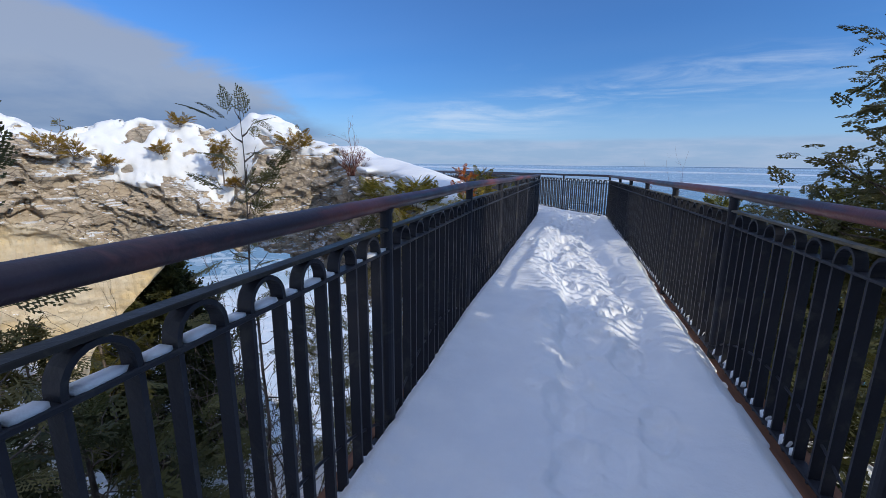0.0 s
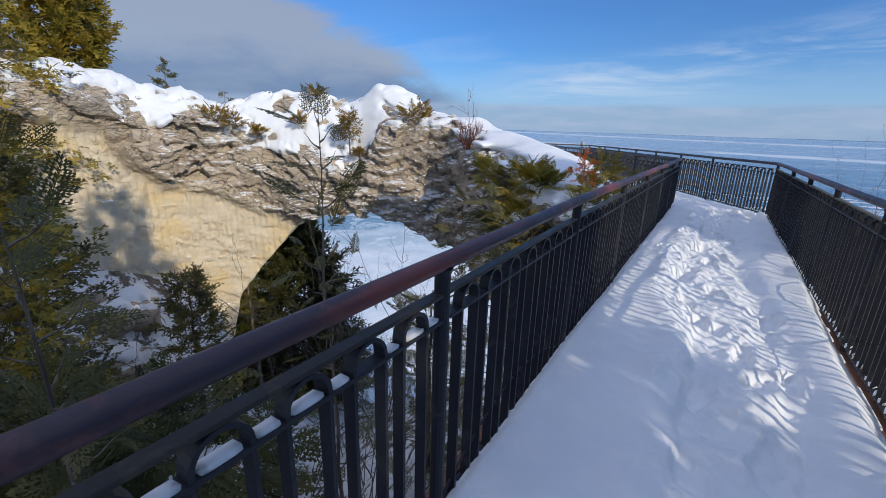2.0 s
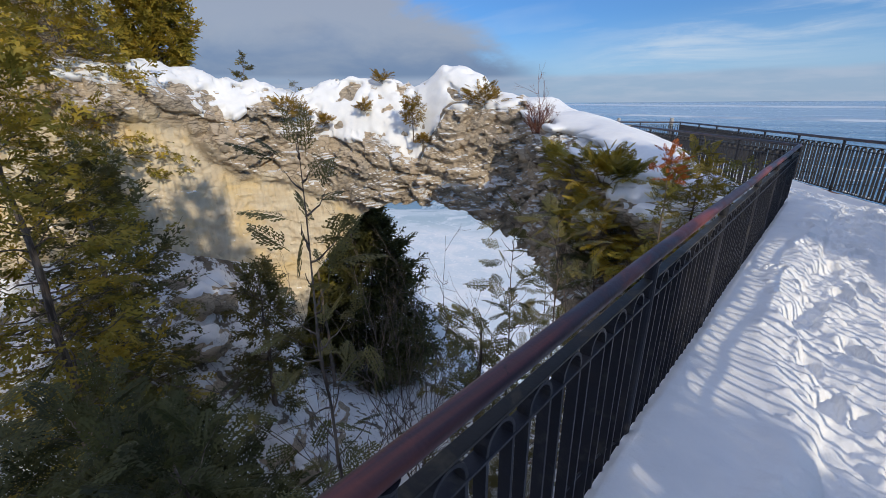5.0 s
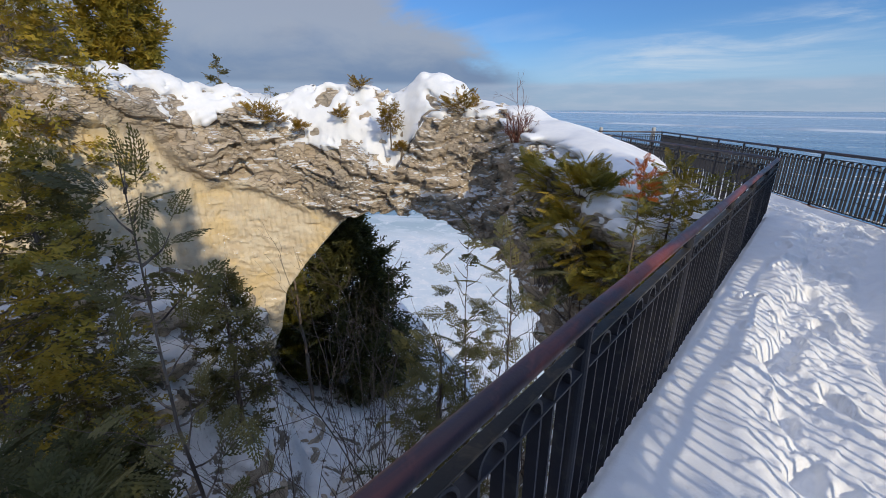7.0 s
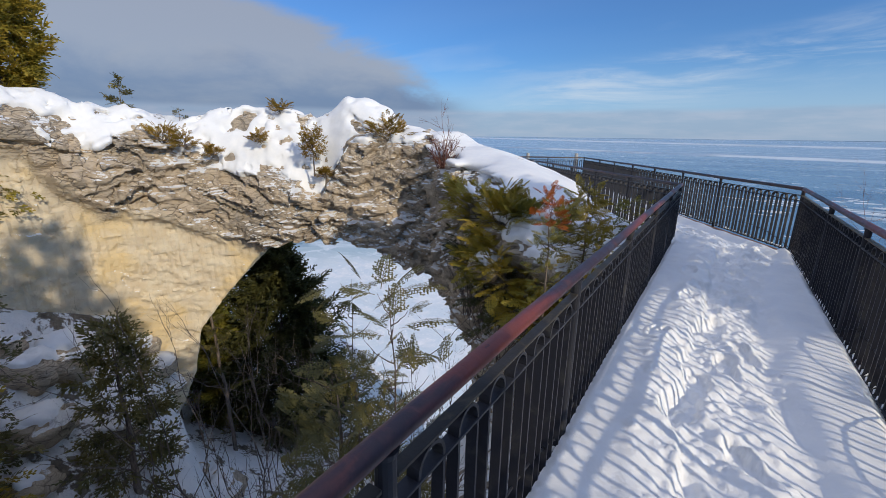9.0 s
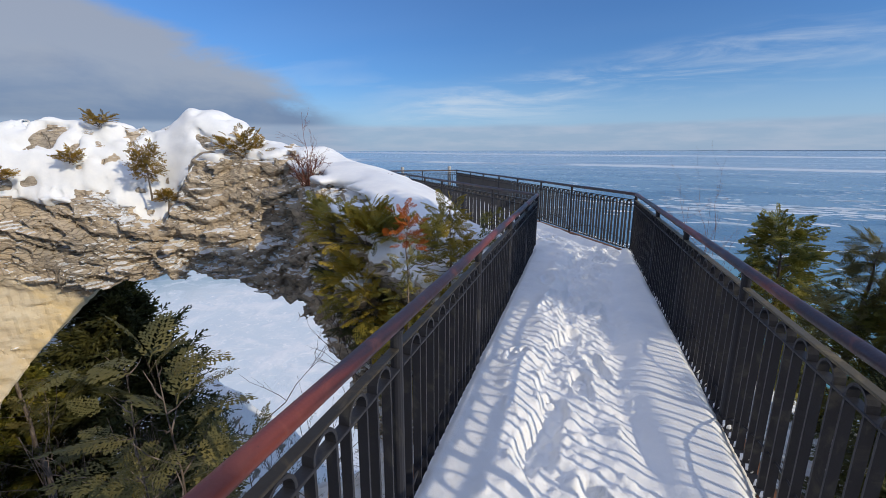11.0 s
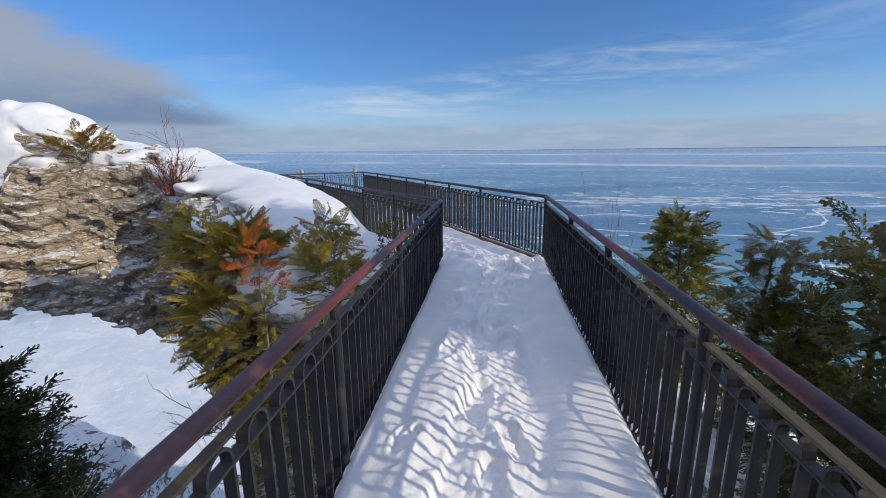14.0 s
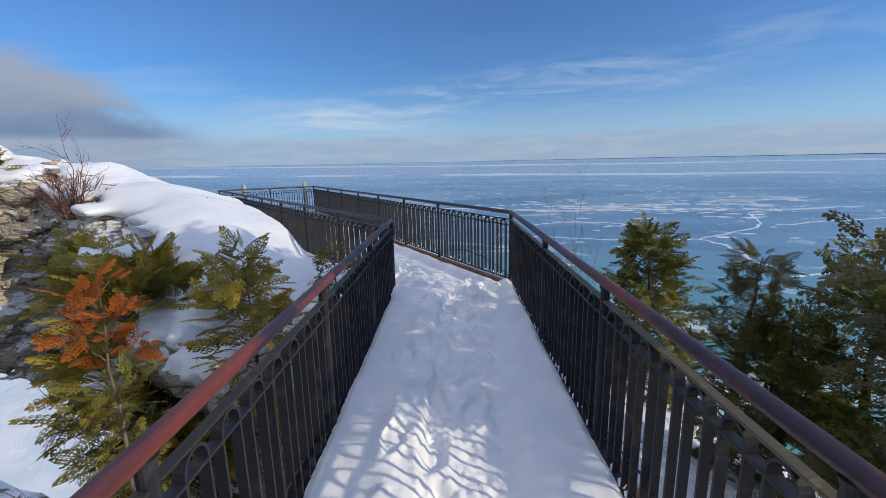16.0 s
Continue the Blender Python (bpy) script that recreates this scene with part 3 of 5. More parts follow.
lf = np.array([(i * 96 + j, (i + 1) * 96 + j, (i + 1) * 96 + (j + 1) % 96, i * 96 + (j + 1) % 96) for i in range(6) for j in range(96)])
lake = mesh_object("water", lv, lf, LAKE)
ICE = make_plain("white_ice", (0.62, 0.67, 0.72), 0.7, 0.2, 0.12)


def flat_piece(cx, cy, a, b, turn, g, sides=14):
    """An uneven floe: the top ring and a lower one."""
    ang = np.arange(sides) * 2 * np.pi / sides
    r = 1 + 0.55 * (g.random(sides) - 0.5)
    x, y = a * r * np.cos(ang), b * r * np.sin(ang)
    c, s = math.cos(turn), math.sin(turn)
    ring = np.stack([cx + x * c - y * s, cy + x * s + y * c, np.full(sides, LAKE_Z + 0.12)], 1)
    hub = np.array([[cx, cy, LAKE_Z + 0.16]])
    low = ring * (1, 1, 0) + (0, 0, LAKE_Z - 0.1)
    return np.concatenate([ring, hub, low])


fg = np.random.default_rng(77)
fv, ff = [], []
for k in range(250):
    u = fg.random()
    if k < 140:  # a loose raft of floes, drawn out along the shore
        fx = fg.normal(190, 95)
        fy = 395 + 0.10 * (fx - 150) + fg.normal(0, 26) + 22 * math.sin(fx / 47)
        size = fg.uniform(2.0, 9.0)
    else:
        fx, fy = fg.uniform(-60, 420), fg.uniform(190, 640)
        size = fg.uniform(1.5, 5.5)
    v = flat_piece(fx, fy, size, size * fg.uniform(0.25, 0.6), fg.normal(-0.15, 0.35), fg)
    o = 29 * k
    fv.append(v)
    ff += [(o + j, o + (j + 1) % 14, o + 14, o + 14) for j in range(14)]
    ff += [(o + j, o + 15 + j, o + 15 + (j + 1) % 14, o + (j + 1) % 14) for j in range(14)]
fv = np.concatenate(fv)
floes = bpy.data.meshes.new("ice_floes")
floes.from_pydata(fv.tolist(), [], [f[:3] if f[2] == f[3] else f for f in ff])
floes.materials.append(ICE)
tagged(new("ice_floes", floes), "scattered white floes frozen into the blue lake", "ice", kind="stuff")
GREY_ICE = make_plain("grey_ice", (0.36, 0.45, 0.53), 0.6, 0.08, 0.3)
for k in range(16):
    fx = fg.uniform(20, 380)
    v = flat_piece(fx, 400 + 0.12 * (fx - 150) + fg.normal(0, 24), fg.uniform(16, 42), fg.uniform(4, 10), fg.normal(0.1, 0.2), fg) - np.array([0, 0, 0.07])
    faces = [(j, (j + 1) % 14, 14, 14) for j in range(14)]
    sheet = bpy.data.meshes.new("ice_sheet")
    sheet.from_pydata(v[:15].tolist(), [], [f[:3] for f in faces])
    sheet.materials.append(GREY_ICE)
    tagged(new("ice_sheet", sheet), "pale grey sheet of thin ice on the lake", "ice sheet", "grey ice sheets")


def ice_crack(ctrl, wide, seed):
    """A raised white pressure crack wandering over the ice."""
    g = np.random.default_rng(seed)
    p = curve_points(ctrl, 26)
    t = np.gradient(p, axis=0)
    t /= np.linalg.norm(t, axis=1)[:, None]
    nn = np.stack([-t[:, 1], t[:, 0]], 1)
    k = np.arange(len(p))
    p = p + nn * (2.6 * (flat_noise(k, k * 0, 0.14, 3, seed) - 0.5) * 2)[:, None]
    w = wide * (0.25 + 1.5 * flat_noise(k, k * 0, 0.22, 3, seed + 1) ** 2)
    z = np.full(len(p), LAKE_Z)
    rows = [np.column_stack([p + nn * w[:, None], z - 0.05]), np.column_stack([p, z + 0.22]), np.column_stack([p - nn * w[:, None], z - 0.05])]
    n = len(p)
    faces = [(a * n + i, a * n + i + 1, (a + 1) * n + i + 1, (a + 1) * n + i) for a in (0, 1) for i in range(n - 1)]
    ob = mesh_object("ice_crack", np.concatenate(rows), faces, ICE, smooth=True)
    return tagged(ob, "white pressure crack wandering over the lake ice", "ice crack", "cracks in the lake ice")


ice_crack([(30, 262), (80, 246), (107, 237), (139, 237), (144, 217), (136, 187), (129, 169), (132, 162), (150, 165)], 1.9, 501)
ice_crack([(142, 239), (205, 280), (237, 334), (260, 350), (330, 365)], 1.6, 502)
ice_crack([(218, 284), (232, 283), (257, 294), (300, 300), (380, 330)], 1.8, 503)
ice_crack([(-40, 430), (30, 400), (98, 379), (180, 372), (257, 360), (360, 372)], 3.0, 504)
ice_crack([(60, 300), (90, 310), (120, 300), (118, 290), (104, 286)], 1.8, 505)
tagged(lake, "frozen blue lake with white ice floes and cracks", "lake", kind="structure")

sa = np.linspace(radians(-30), radians(215), 240)
crest_z = -18.6 + 3.4 * smooth01(sa, radians(88), radians(70)) + 5.0 * np.clip(flat_noise(sa, sa * 0, 9, 3, 5) - 0.46, 0, 1)
sv = np.concatenate([np.stack([4860 * np.cos(sa), 4860 * np.sin(sa), np.full_like(sa, LAKE_Z - 1)], -1), np.stack([4860 * np.cos(sa), 4860 * np.sin(sa), crest_z], -1),
                     np.stack([4890 * np.cos(sa), 4890 * np.sin(sa), np.full_like(sa, LAKE_Z - 1)], -1)])
sf = [(k * 240 + i, k * 240 + i + 1, (k + 1) * 240 + i + 1, (k + 1) * 240 + i) for k in (0, 1) for i in range(239)]
backdrop = mesh_object("backdrop", sv, sf, SHORE)
tagged(backdrop, "low dark blue far shore on the horizon", "shore", kind="structure")


# ---- rock arch ----
H = 0.066
ox, oy, oz = -18.6, 1.2, -10.0
nx, ny, nz = int(18.2 / H), int(16.8 / H), int(13.6 / H)
ax = ox + H * np.arange(nx)
ay = oy + H * np.arange(ny)
az = oz + H * np.arange(nz)
cx, cy = np.meshgrid(ax, ay, indexing="ij")
cs, cd = along(cx, cy)

CREST = [(0, 3.2), (5.0, 2.85), (5.9, 2.75), (7.6, 2.42), (8.1, 2.2), (8.5, 2.42), (9.5, 1.82), (10.3, 2.2), (11.0, 2.5), (12.3, 2.42), (13.6, 2.1), (14.05, 2.45), (14.6, 2.85), (15.5, 2.6), (16.0, 2.35), (16.4, 1.85), (17.3, 1.75), (17.7, 1.66), (18.3, 1.20), (19.2, 1.07), (20.6, 0.88), (21.7, 0.76), (23.0, 0.52), (24.2, 0.22), (25.0, 0.0), (26.0, -0.15)]
BROW = [(0, 2.4), (5.3, 2.1), (6.1, 1.8), (6.7, 1.45), (7.3, 1.1), (7.9, 1.4), (8.9, 1.45), (9.9, 0.8), (10.6, 0.35), (11.8, 0.3), (12.8, 0.05), (13.4, -0.45), (13.9, -0.5), (14.45, 0.7), (14.9, 1.35), (15.8, 1.45), (17.4, 1.42), (18.4, 1.0), (20.0, 0.72), (21.7, 0.6), (23.0, 0.28), (24.8, -0.12), (26.0, -0.35)]
VAULT = [(8.0, -14.0), (8.4, -8.4), (9.05, -7.0), (9.4, -5.1), (10.4, -3.75), (11.6, -2.4), (12.9, -1.85), (14.1, -1.82), (15.6, -2.14), (16.9, -2.50), (17.8, -2.88), (19.4, -3.10), (21.1, -3.25), (21.9, -4.4), (22.3, -8.0), (22.4, -14.0)]
CAPLINE = [(0, 1.6), (6.0, 1.2), (6.5, 0.2), (7.4, -0.5), (9.0, -1.05), (10.4, -1.75), (11.6, -2.05), (12.6, -3.2), (30, -6)]


def profile(table, s):
    return np.interp(s, [a for a, b in table], [b for a, b in table])


crest, brow, vault, capl = (profile(t, cs) for t in (CREST, BROW, VAULT, CAPLINE))
thick = np.interp(cs, [0, 9, 11, 18, 20, 23], [6, 4.2, 2.6, 2.6, 4.0, 7.0])
back = np.clip(-cd, 0, None)
roof_run = np.interp(cs, [0, 8, 13, 16, 20, 24], [1.2, 1.2, 1.7, 1.4, 1.3, 1.0])
top = brow + (crest - brow) * np.sin(np.clip(back / roof_run, 0, 1) * np.pi / 2) - np.interp(cs, [19, 22], [0.32, 0.30]) * np.clip(back - roof_run, 0, None)
deck_in = cx * 0.779 + (cy - 11.39) * 0.627
top = top - 3.0 * np.clip(deck_in + 0.45, 0, 0.6) - 3.0 * np.clip(cx + 0.6, 0, 0.6)

F = np.empty((nx, ny, nz), np.float32)
HOLE = np.empty((nx, ny, nz), np.float32)
for k, z in enumerate(az):
    cap = smooth01(z, capl - 0.30, capl + 0.18)
    bulge = 0.30 * cap * smooth01(z, brow + 0.8, brow - 0.6) - 0.10 * (1 - cap) - 0.08 * np.clip(-z - 1.5, 0, 9) * smooth01(cs, 13, 9)
    bulge = bulge + 0.35 * smooth01(cs, 20, 22) * smooth01(z, -2.5, 0.5)
    wall = cd - bulge
    roof = (z - top) * 0.8
    rear = -(cd + thick)
    body = np.maximum(np.maximum(wall, roof), rear)
    inside_span = np.minimum(cs - 8.1, 22.4 - cs)
    under = np.where((cs > 8.0) & (cs < 22.4), z - (vault + 0.35 * back / thick * smooth01(cs, 10, 13)), 9.0)
    hole = np.maximum(under * 0.7, -np.clip(inside_span, -9, 9) * 0.8)
    F[:, :, k] = body
    HOLE[:, :, k] = -hole

seen = (cd > 0.4 - thick)[:, :, None]
near = np.argwhere(((np.abs(F) < 0.5) | ((np.abs(HOLE) < 0.3) & (F < 0.5))) & seen)
P = np.stack([ax[near[:, 0]], ay[near[:, 1]], az[near[:, 2]]], -1)
sP, dP = cs[near[:, 0], near[:, 1]], cd[near[:, 0], near[:, 1]]
capP = smooth01(P[:, 2], capl[near[:, 0], near[:, 1]] - 0.25, capl[near[:, 0], near[:, 1]] + 0.2)
low = fbm(P * 0.45, 3, 11) - 0.5
sway = fbm(P * 1.5, 2, 13) - 0.5
turned = 0.35 * (vnoise(P * 0.30, 14) - 0.5)
bed = P[:, 2] + (0.20 + turned) * (sP - 12) * smooth01(sP, 19, 14) + 0.8 * low + 0.30 * sway + 0.25 * dP


def plates(thickness, length, seed, crack):
    """Tilted beds of rock broken into uneven blocks: how far each block stands out, with narrow joints between the beds."""
    wavy = vnoise(P * (0.7 / length), seed) - 0.5
    layer = bed / thickness + 0.8 * wavy
    li = np.floor(layer)
    frac = layer - li
    stretch = 0.5 + 1.2 * hashed(li, li * 0 + 1, li * 0 + 2, seed)
    skew = vnoise(P * (1.3 / length), seed + 1) - 0.5
    u = (sP + 0.8 * thickness * frac) / (length * stretch) + 7.3 * li + 1.5 * skew
    w = dP / (length * 1.2) + 3.1 * li + 1.2 * wavy
    out = hashed(np.floor(u), np.floor(w), li, seed + 3) - 0.5
    joint = smooth01(frac * thickness, crack, 0.2 * crack) * smooth01(skew, -0.2, 0.1)
    return out * (0.55 + 0.9 * frac) - 0.25 * joint


broken = smooth01(fbm(P * 0.8, 2, 19), 0.38, 0.56)
flaggy = smooth01(sP, 12.5, 15.0)
ledge = (0.36 - 0.14 * flaggy) * plates(0.70, 1.3, 21, 0.07) + (0.14 + 0.20 * broken) * plates(0.25, 0.60, 23, 0.05) + (0.06 + 0.10 * np.maximum(broken, flaggy)) * plates(0.13, 0.36, 25, 0.04)
roofm = smooth01(P[:, 2], brow[near[:, 0], near[:, 1]] - 0.1, brow[near[:, 0], near[:, 1]] + 0.4)
rough = 0.18 * (fbm(P * 2.2, 4, 31) - 0.5) + (0.55 - 0.40 * roofm) * low
rough2 = 0.10 * (fbm(P * 6.5, 2, 37) - 0.5)
disp = (rough + rough2) * (0.6 + 0.4 * capP) + ledge * (0.20 + 0.95 * capP) * (1 - 0.6 * roofm)
disp = disp * (1 - 0.8 * roofm * smooth01(sP, 17.6, 18.6)) - 0.05 * roofm * smooth01(sP, 17.6, 18.6)
SMOOTHF = np.maximum(F, HOLE)
F[near[:, 0], near[:, 1], near[:, 2]] -= disp
HOLE[near[:, 0], near[:, 1], near[:, 2]] -= 0.30 * disp
F = np.maximum(F, HOLE)
del HOLE
rv, rq = largest(*surface_nets(F, (ox, oy, oz), H))
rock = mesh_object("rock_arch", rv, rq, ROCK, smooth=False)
tagged(rock, "natural tan and grey limestone arch with layered ledges", "rock arch", kind="structure")
rs, rd = along(rv[:, 0], rv[:, 1])
tanv = (1 - smooth01(rv[:, 2] + 1.5 * (fbm(rv * 0.9, 4, 41) - 0.5), profile(CAPLINE, rs) - 0.40, profile(CAPLINE, rs) + 0.45)) * smooth01(rs, 15.5, 12.5)
att = rock.data.attributes.new("tan", "FLOAT", "POINT")
att.data.foreach_set("value", tanv.astype(np.float32))
del F

# snow lying on the crest and the mound
floor_k = int((-1.0 - oz) / H)
gn = np.argwhere(np.abs(SMOOTHF[:, :, floor_k:]) < 0.6) + (0, 0, floor_k)
Q = np.stack([ax[gn[:, 0]], ay[gn[:, 1]], az[gn[:, 2]]], -1)
sQ = cs[gn[:, 0], gn[:, 1]]
qlow = fbm(Q * 0.45, 3, 11) - 0.5
pillow = fbm(Q * np.array([0.9, 0.9, 0.5]), 2, 51) - 0.5
line = brow[gn[:, 0], gn[:, 1]] + 0.10 + (1.2 - 0.5 * smooth01(sQ, 17, 19)) * (fbm(Q * 1.6, 3, 53) - 0.5) + 0.03 * smooth01(sQ, 20, 21) - 0.08 * smooth01(sQ, 22.5, 24) + 0.02 * smooth01(sQ, 17.0, 18.0) - 0.05 * smooth01(sQ, 18.8, 19.8)
line = line - smooth01(sQ, 17.2, 18.2) * 0.55 * np.clip(-cd[gn[:, 0], gn[:, 1]] - 0.15, 0, 3)
cover = SMOOTHF[gn[:, 0], gn[:, 1], gn[:, 2]] - 0.15 * qlow - 0.13 - 0.06 * smooth01(sQ, 17.6, 19.0) - (0.30 - 0.20 * smooth01(sQ, 17.6, 19)) * pillow
bare = (np.clip(fbm(Q * 1.5, 2, 57) - 0.585, 0, 1) + 0.9 * np.clip(fbm(Q * 3.4, 2, 58) - 0.58, 0, 1) + 0.35 * smooth01(Q[:, 2], brow[gn[:, 0], gn[:, 1]] + 0.9, brow[gn[:, 0], gn[:, 1]] + 0.1) * np.clip(fbm(Q * np.array([2.2, 2.2, 4.5]), 3, 59) - 0.47, 0, 1)) * smooth01(sQ, 17.5, 15.5) * (1 - 0.85 * np.exp(-((sQ - 14.3) / 0.9) ** 2))
k = 0.22
a, b = cover + np.clip(bare, 0, 1) * 1.6, (line - Q[:, 2]) * 0.7
hh = np.clip(0.5 + 0.5 * (a - b) / k, 0, 1)
SMOOTHF[gn[:, 0], gn[:, 1], gn[:, 2]] = b + (a - b) * hh + k * hh * (1 - hh)
SMOOTHF[:, :, :floor_k] = 1.0
sv2, sq2 = largest(*surface_nets(SMOOTHF, (ox, oy, oz), H), 30)
sv2 = relaxed(sv2, sq2, 4)
cap_snow = mesh_object("snow_cover", sv2, sq2, SNOW, smooth=True)
tagged(cap_snow, "thick soft snow lying along the arch crest", "snow", kind="stuff")
del SMOOTHF


# ---- deck ----
walkway = thing("walkway_deck", "timber walkway deck edged with red-brown boards", "deck", kind="structure")


def slab(poly, z0, z1, name, mat, parent, label=""):
    """A flat piece of the deck with the plan poly, following the deck's fall."""
    bm = bmesh.new()
    lo = [bm.verts.new((x, y, z0 + float(deck_fall(y)))) for x, y in poly]
    hi = [bm.verts.new((x, y, z1 + float(deck_fall(y)))) for x, y in poly]
    n = len(poly)
    bm.faces.new(hi)
    bm.faces.new(lo[::-1])
    for i in range(n):
        bm.faces.new((lo[i], lo[(i + 1) % n], hi[(i + 1) % n], hi[i]))
    bmesh.ops.recalc_face_normals(bm, faces=bm.faces)
    return part(name, bm, mat, parent, label)


for x0, x1, y1 in ((-0.09, -0.045, 11.39), (1.695, 1.74, 12.05)):
    for a, b in ((DECK_START, FALL_FROM - 0.002), (FALL_FROM + 0.002, y1)):
        slab([(x0, a), (x1, a), (x1, b), (x0, b)], -0.24, 0.035, "edge_beam", TIMBER, walkway, "red-brown timber edge beam")
slab([(-0.043, DECK_START), (1.693, DECK_START), (1.693, FALL_FROM - 0.001), (-0.043, FALL_FROM - 0.001)], -0.14, 0.0, "deck_planking", TIMBER, walkway)
slab([(-0.043, FALL_FROM + 0.001), (1.693, FALL_FROM + 0.001), (1.693, 12.12), (-0.043, 11.41)], -0.14, 0.0, "deck_planking", TIMBER, walkway)
slab([(-0.043, 11.415), (1.693, 12.125), (OUTER_END[0] + 0.05, OUTER_END[1] + 0.05), (INNER_END[0] - 0.05, INNER_END[1] + 0.02)], -0.14, 0.0, "deck_planking", TIMBER, walkway)
for x in (0.1, 1.55):
    for y in (0.0, 2.9, 5.8, 8.7):
        g = ground_at(x, y)
        if g < -0.5:
            v, f = sweep([(x, y, g - 0.4), (x, y, -0.141 + float(deck_fall(y)))], 0.09, 10)
            mesh_object("support_post", v, f, TIMBER, walkway, smooth=True)

# ---- snow on the deck ----
rng = np.random.default_rng(7)


def trail_x(y):
    return 0.86 + 0.13 * np.sin(0.55 * y + 0.6) + 0.05 * np.sin(1.7 * y)


def snow_top(x, y, across, trail, run):
    """Height of the deck's snow; across: metres from the left rail, trail: the trail's middle, run: metres along the deck."""
    z = 0.105 + 0.038 * (flat_noise(x, y, 0.9, 3, 61) - 0.5) * 2 + 0.020 * (flat_noise(x, y, 3.2, 3, 63) - 0.5) * 2
    off = across - trail
    w = 0.30 + 0.22 * (flat_noise(x * 0 + 3.3, y, 1.3, 3, 64) - 0.5)
    worn = smooth01(np.abs(off), w + 0.12, w - 0.12)
    amount = 0.30 + 0.70 * smooth01(run, 2.2, 4.6)
    heap = 1 - np.abs(flat_noise(x, y, 4.6, 3, 65) - 0.5) * 4
    lumps = flat_noise(x + 0.05 * heap, y + 0.04 * heap, 4.2, 4, 66) - 0.5
    crumbs = np.clip(flat_noise(x, y, 15.0, 3, 69) - 0.48, 0, 1)
    z = z + 0.8 * worn * amount * (-0.045 + 0.012 * heap + 0.120 * lumps + 0.09 * crumbs + 0.03 * (flat_noise(x, y, 24.0, 2, 73) - 0.5))
    shelf = off + 0.22 * (flat_noise(x, y, 2.4, 3, 74) - 0.5)
    z = z + 0.060 * amount * smooth01(shelf, -0.17, -0.22)
    rim = np.exp(-((np.abs(off) - w - 0.05) / 0.08) ** 2)
    z = z + amount * rim * (0.030 * flat_noise(x, y, 3.5, 2, 67) * 1.6 + 0.09 * np.clip(flat_noise(x, y, 12.0, 3, 70) - 0.55, 0, 1))
    trough = np.exp(-((off - 0.36 - 0.05 * np.sin(run * 1.3)) / 0.11) ** 2)
    z = z - 0.085 * trough * (0.5 + flat_noise(x, y, 2.5, 2, 68)) * amount
    return z


def press(x, y, z, prints):
    """Tread footprints into the snow."""
    for px, py, turn, deep, size in prints:
        c, s = math.cos(turn), math.sin(turn)
        near = (np.abs(x - px) < 0.35) & (np.abs(y - py) < 0.35)
        u = (x[near] - px) * c + (y[near] - py) * s
        v = -(x[near] - px) * s + (y[near] - py) * c
        r = np.sqrt((u / (0.060 * size)) ** 2 + (v / (0.145 * size)) ** 2) + 1.1 * (flat_noise(x[near], y[near], 8.0, 3, 72) - 0.5)
        z[near] -= deep * smooth01(r, 1.18, 0.80) - 0.012 * np.exp(-((r - 1.40) / 0.22) ** 2)
    return z


prints = []
yy = 1.0
while yy < 12.0:
    sideways = 0.12 if len(prints) % 2 else -0.12
    deep = 0.012 + 0.050 * float(smooth01(np.array(yy), 3.2, 5.0)) * rng.uniform(0.6, 1.2)
    prints.append((float(trail_x(yy)) + sideways + rng.normal(0, 0.04), yy, rng.normal(0, 0.25), deep, rng.uniform(1.0, 1.35)))
    if rng.random() < 0.45:
        prints.append((float(trail_x(yy)) + rng.normal(0.02, 0.24), yy + rng.uniform(-0.2, 0.2), rng.normal(0, 0.4), deep * 0.8, rng.uniform(0.8, 1.1)))
    yy += rng.uniform(0.30, 0.46)
for px, py in ((0.42, 8.25), (0.50, 8.75), (0.38, 9.35), (1.22, 5.5)):
    prints.append((px, py, rng.normal(0, 0.2), 0.038, 1.1))

u = np.linspace(0.0, 1.0, 112)
v = np.linspace(0.0, 1.0, 900)
U, V = np.meshgrid(u, v, indexing="ij")
X = 0.012 + U * 1.67
Y = DECK_START + V * (11.39 - DECK_START + 0.44 * X)
Z = press(X, Y, snow_top(X, Y, X, trail_x(Y), Y), prints)
edge_r = 1.565 + 0.045 * flat_noise(Y, Y * 0, 4.0, 3, 71) + 0.070 * smooth01(Y, 5.5, 7.5)
Z = 0.012 + (Z - 0.012) * smooth01(X, edge_r + 0.03, edge_r - 0.10)
Z = np.maximum(Z, 0.012) - 0.05 * (X > edge_r + 0.035)
Z = Z - 0.05 * smooth01(X, 0.07, 0.0)
Z = Z - 0.12 * smooth01(V, 0.992, 1.0)
snow1 = mesh_object("deck_snow", np.stack([X, Y, Z + deck_fall(Y)], -1).reshape(-1, 3), grid_faces(112, 900), SNOW, smooth=True)
tagged(snow1, "trodden white snow with footprints on the deck", "snow", kind="stuff")

c0, c1 = np.array(CORNER) + (0.012, -0.42), np.array(CORNER_R) + (-0.07, -0.42)
e0, e1 = np.array(INNER_END) + (0.06, 0.0), np.array(OUTER_END) + (-0.04, -0.05)
U, V = np.meshgrid(np.linspace(0, 1, 100), np.linspace(0, 1, 380), indexing="ij")
XY = (c0 * (1 - U[..., None]) + c1 * U[..., None]) * (1 - V[..., None]) + (e0 * (1 - U[..., None]) + e1 * U[..., None]) * V[..., None]
X, Y = XY[..., 0], XY[..., 1]
more = []
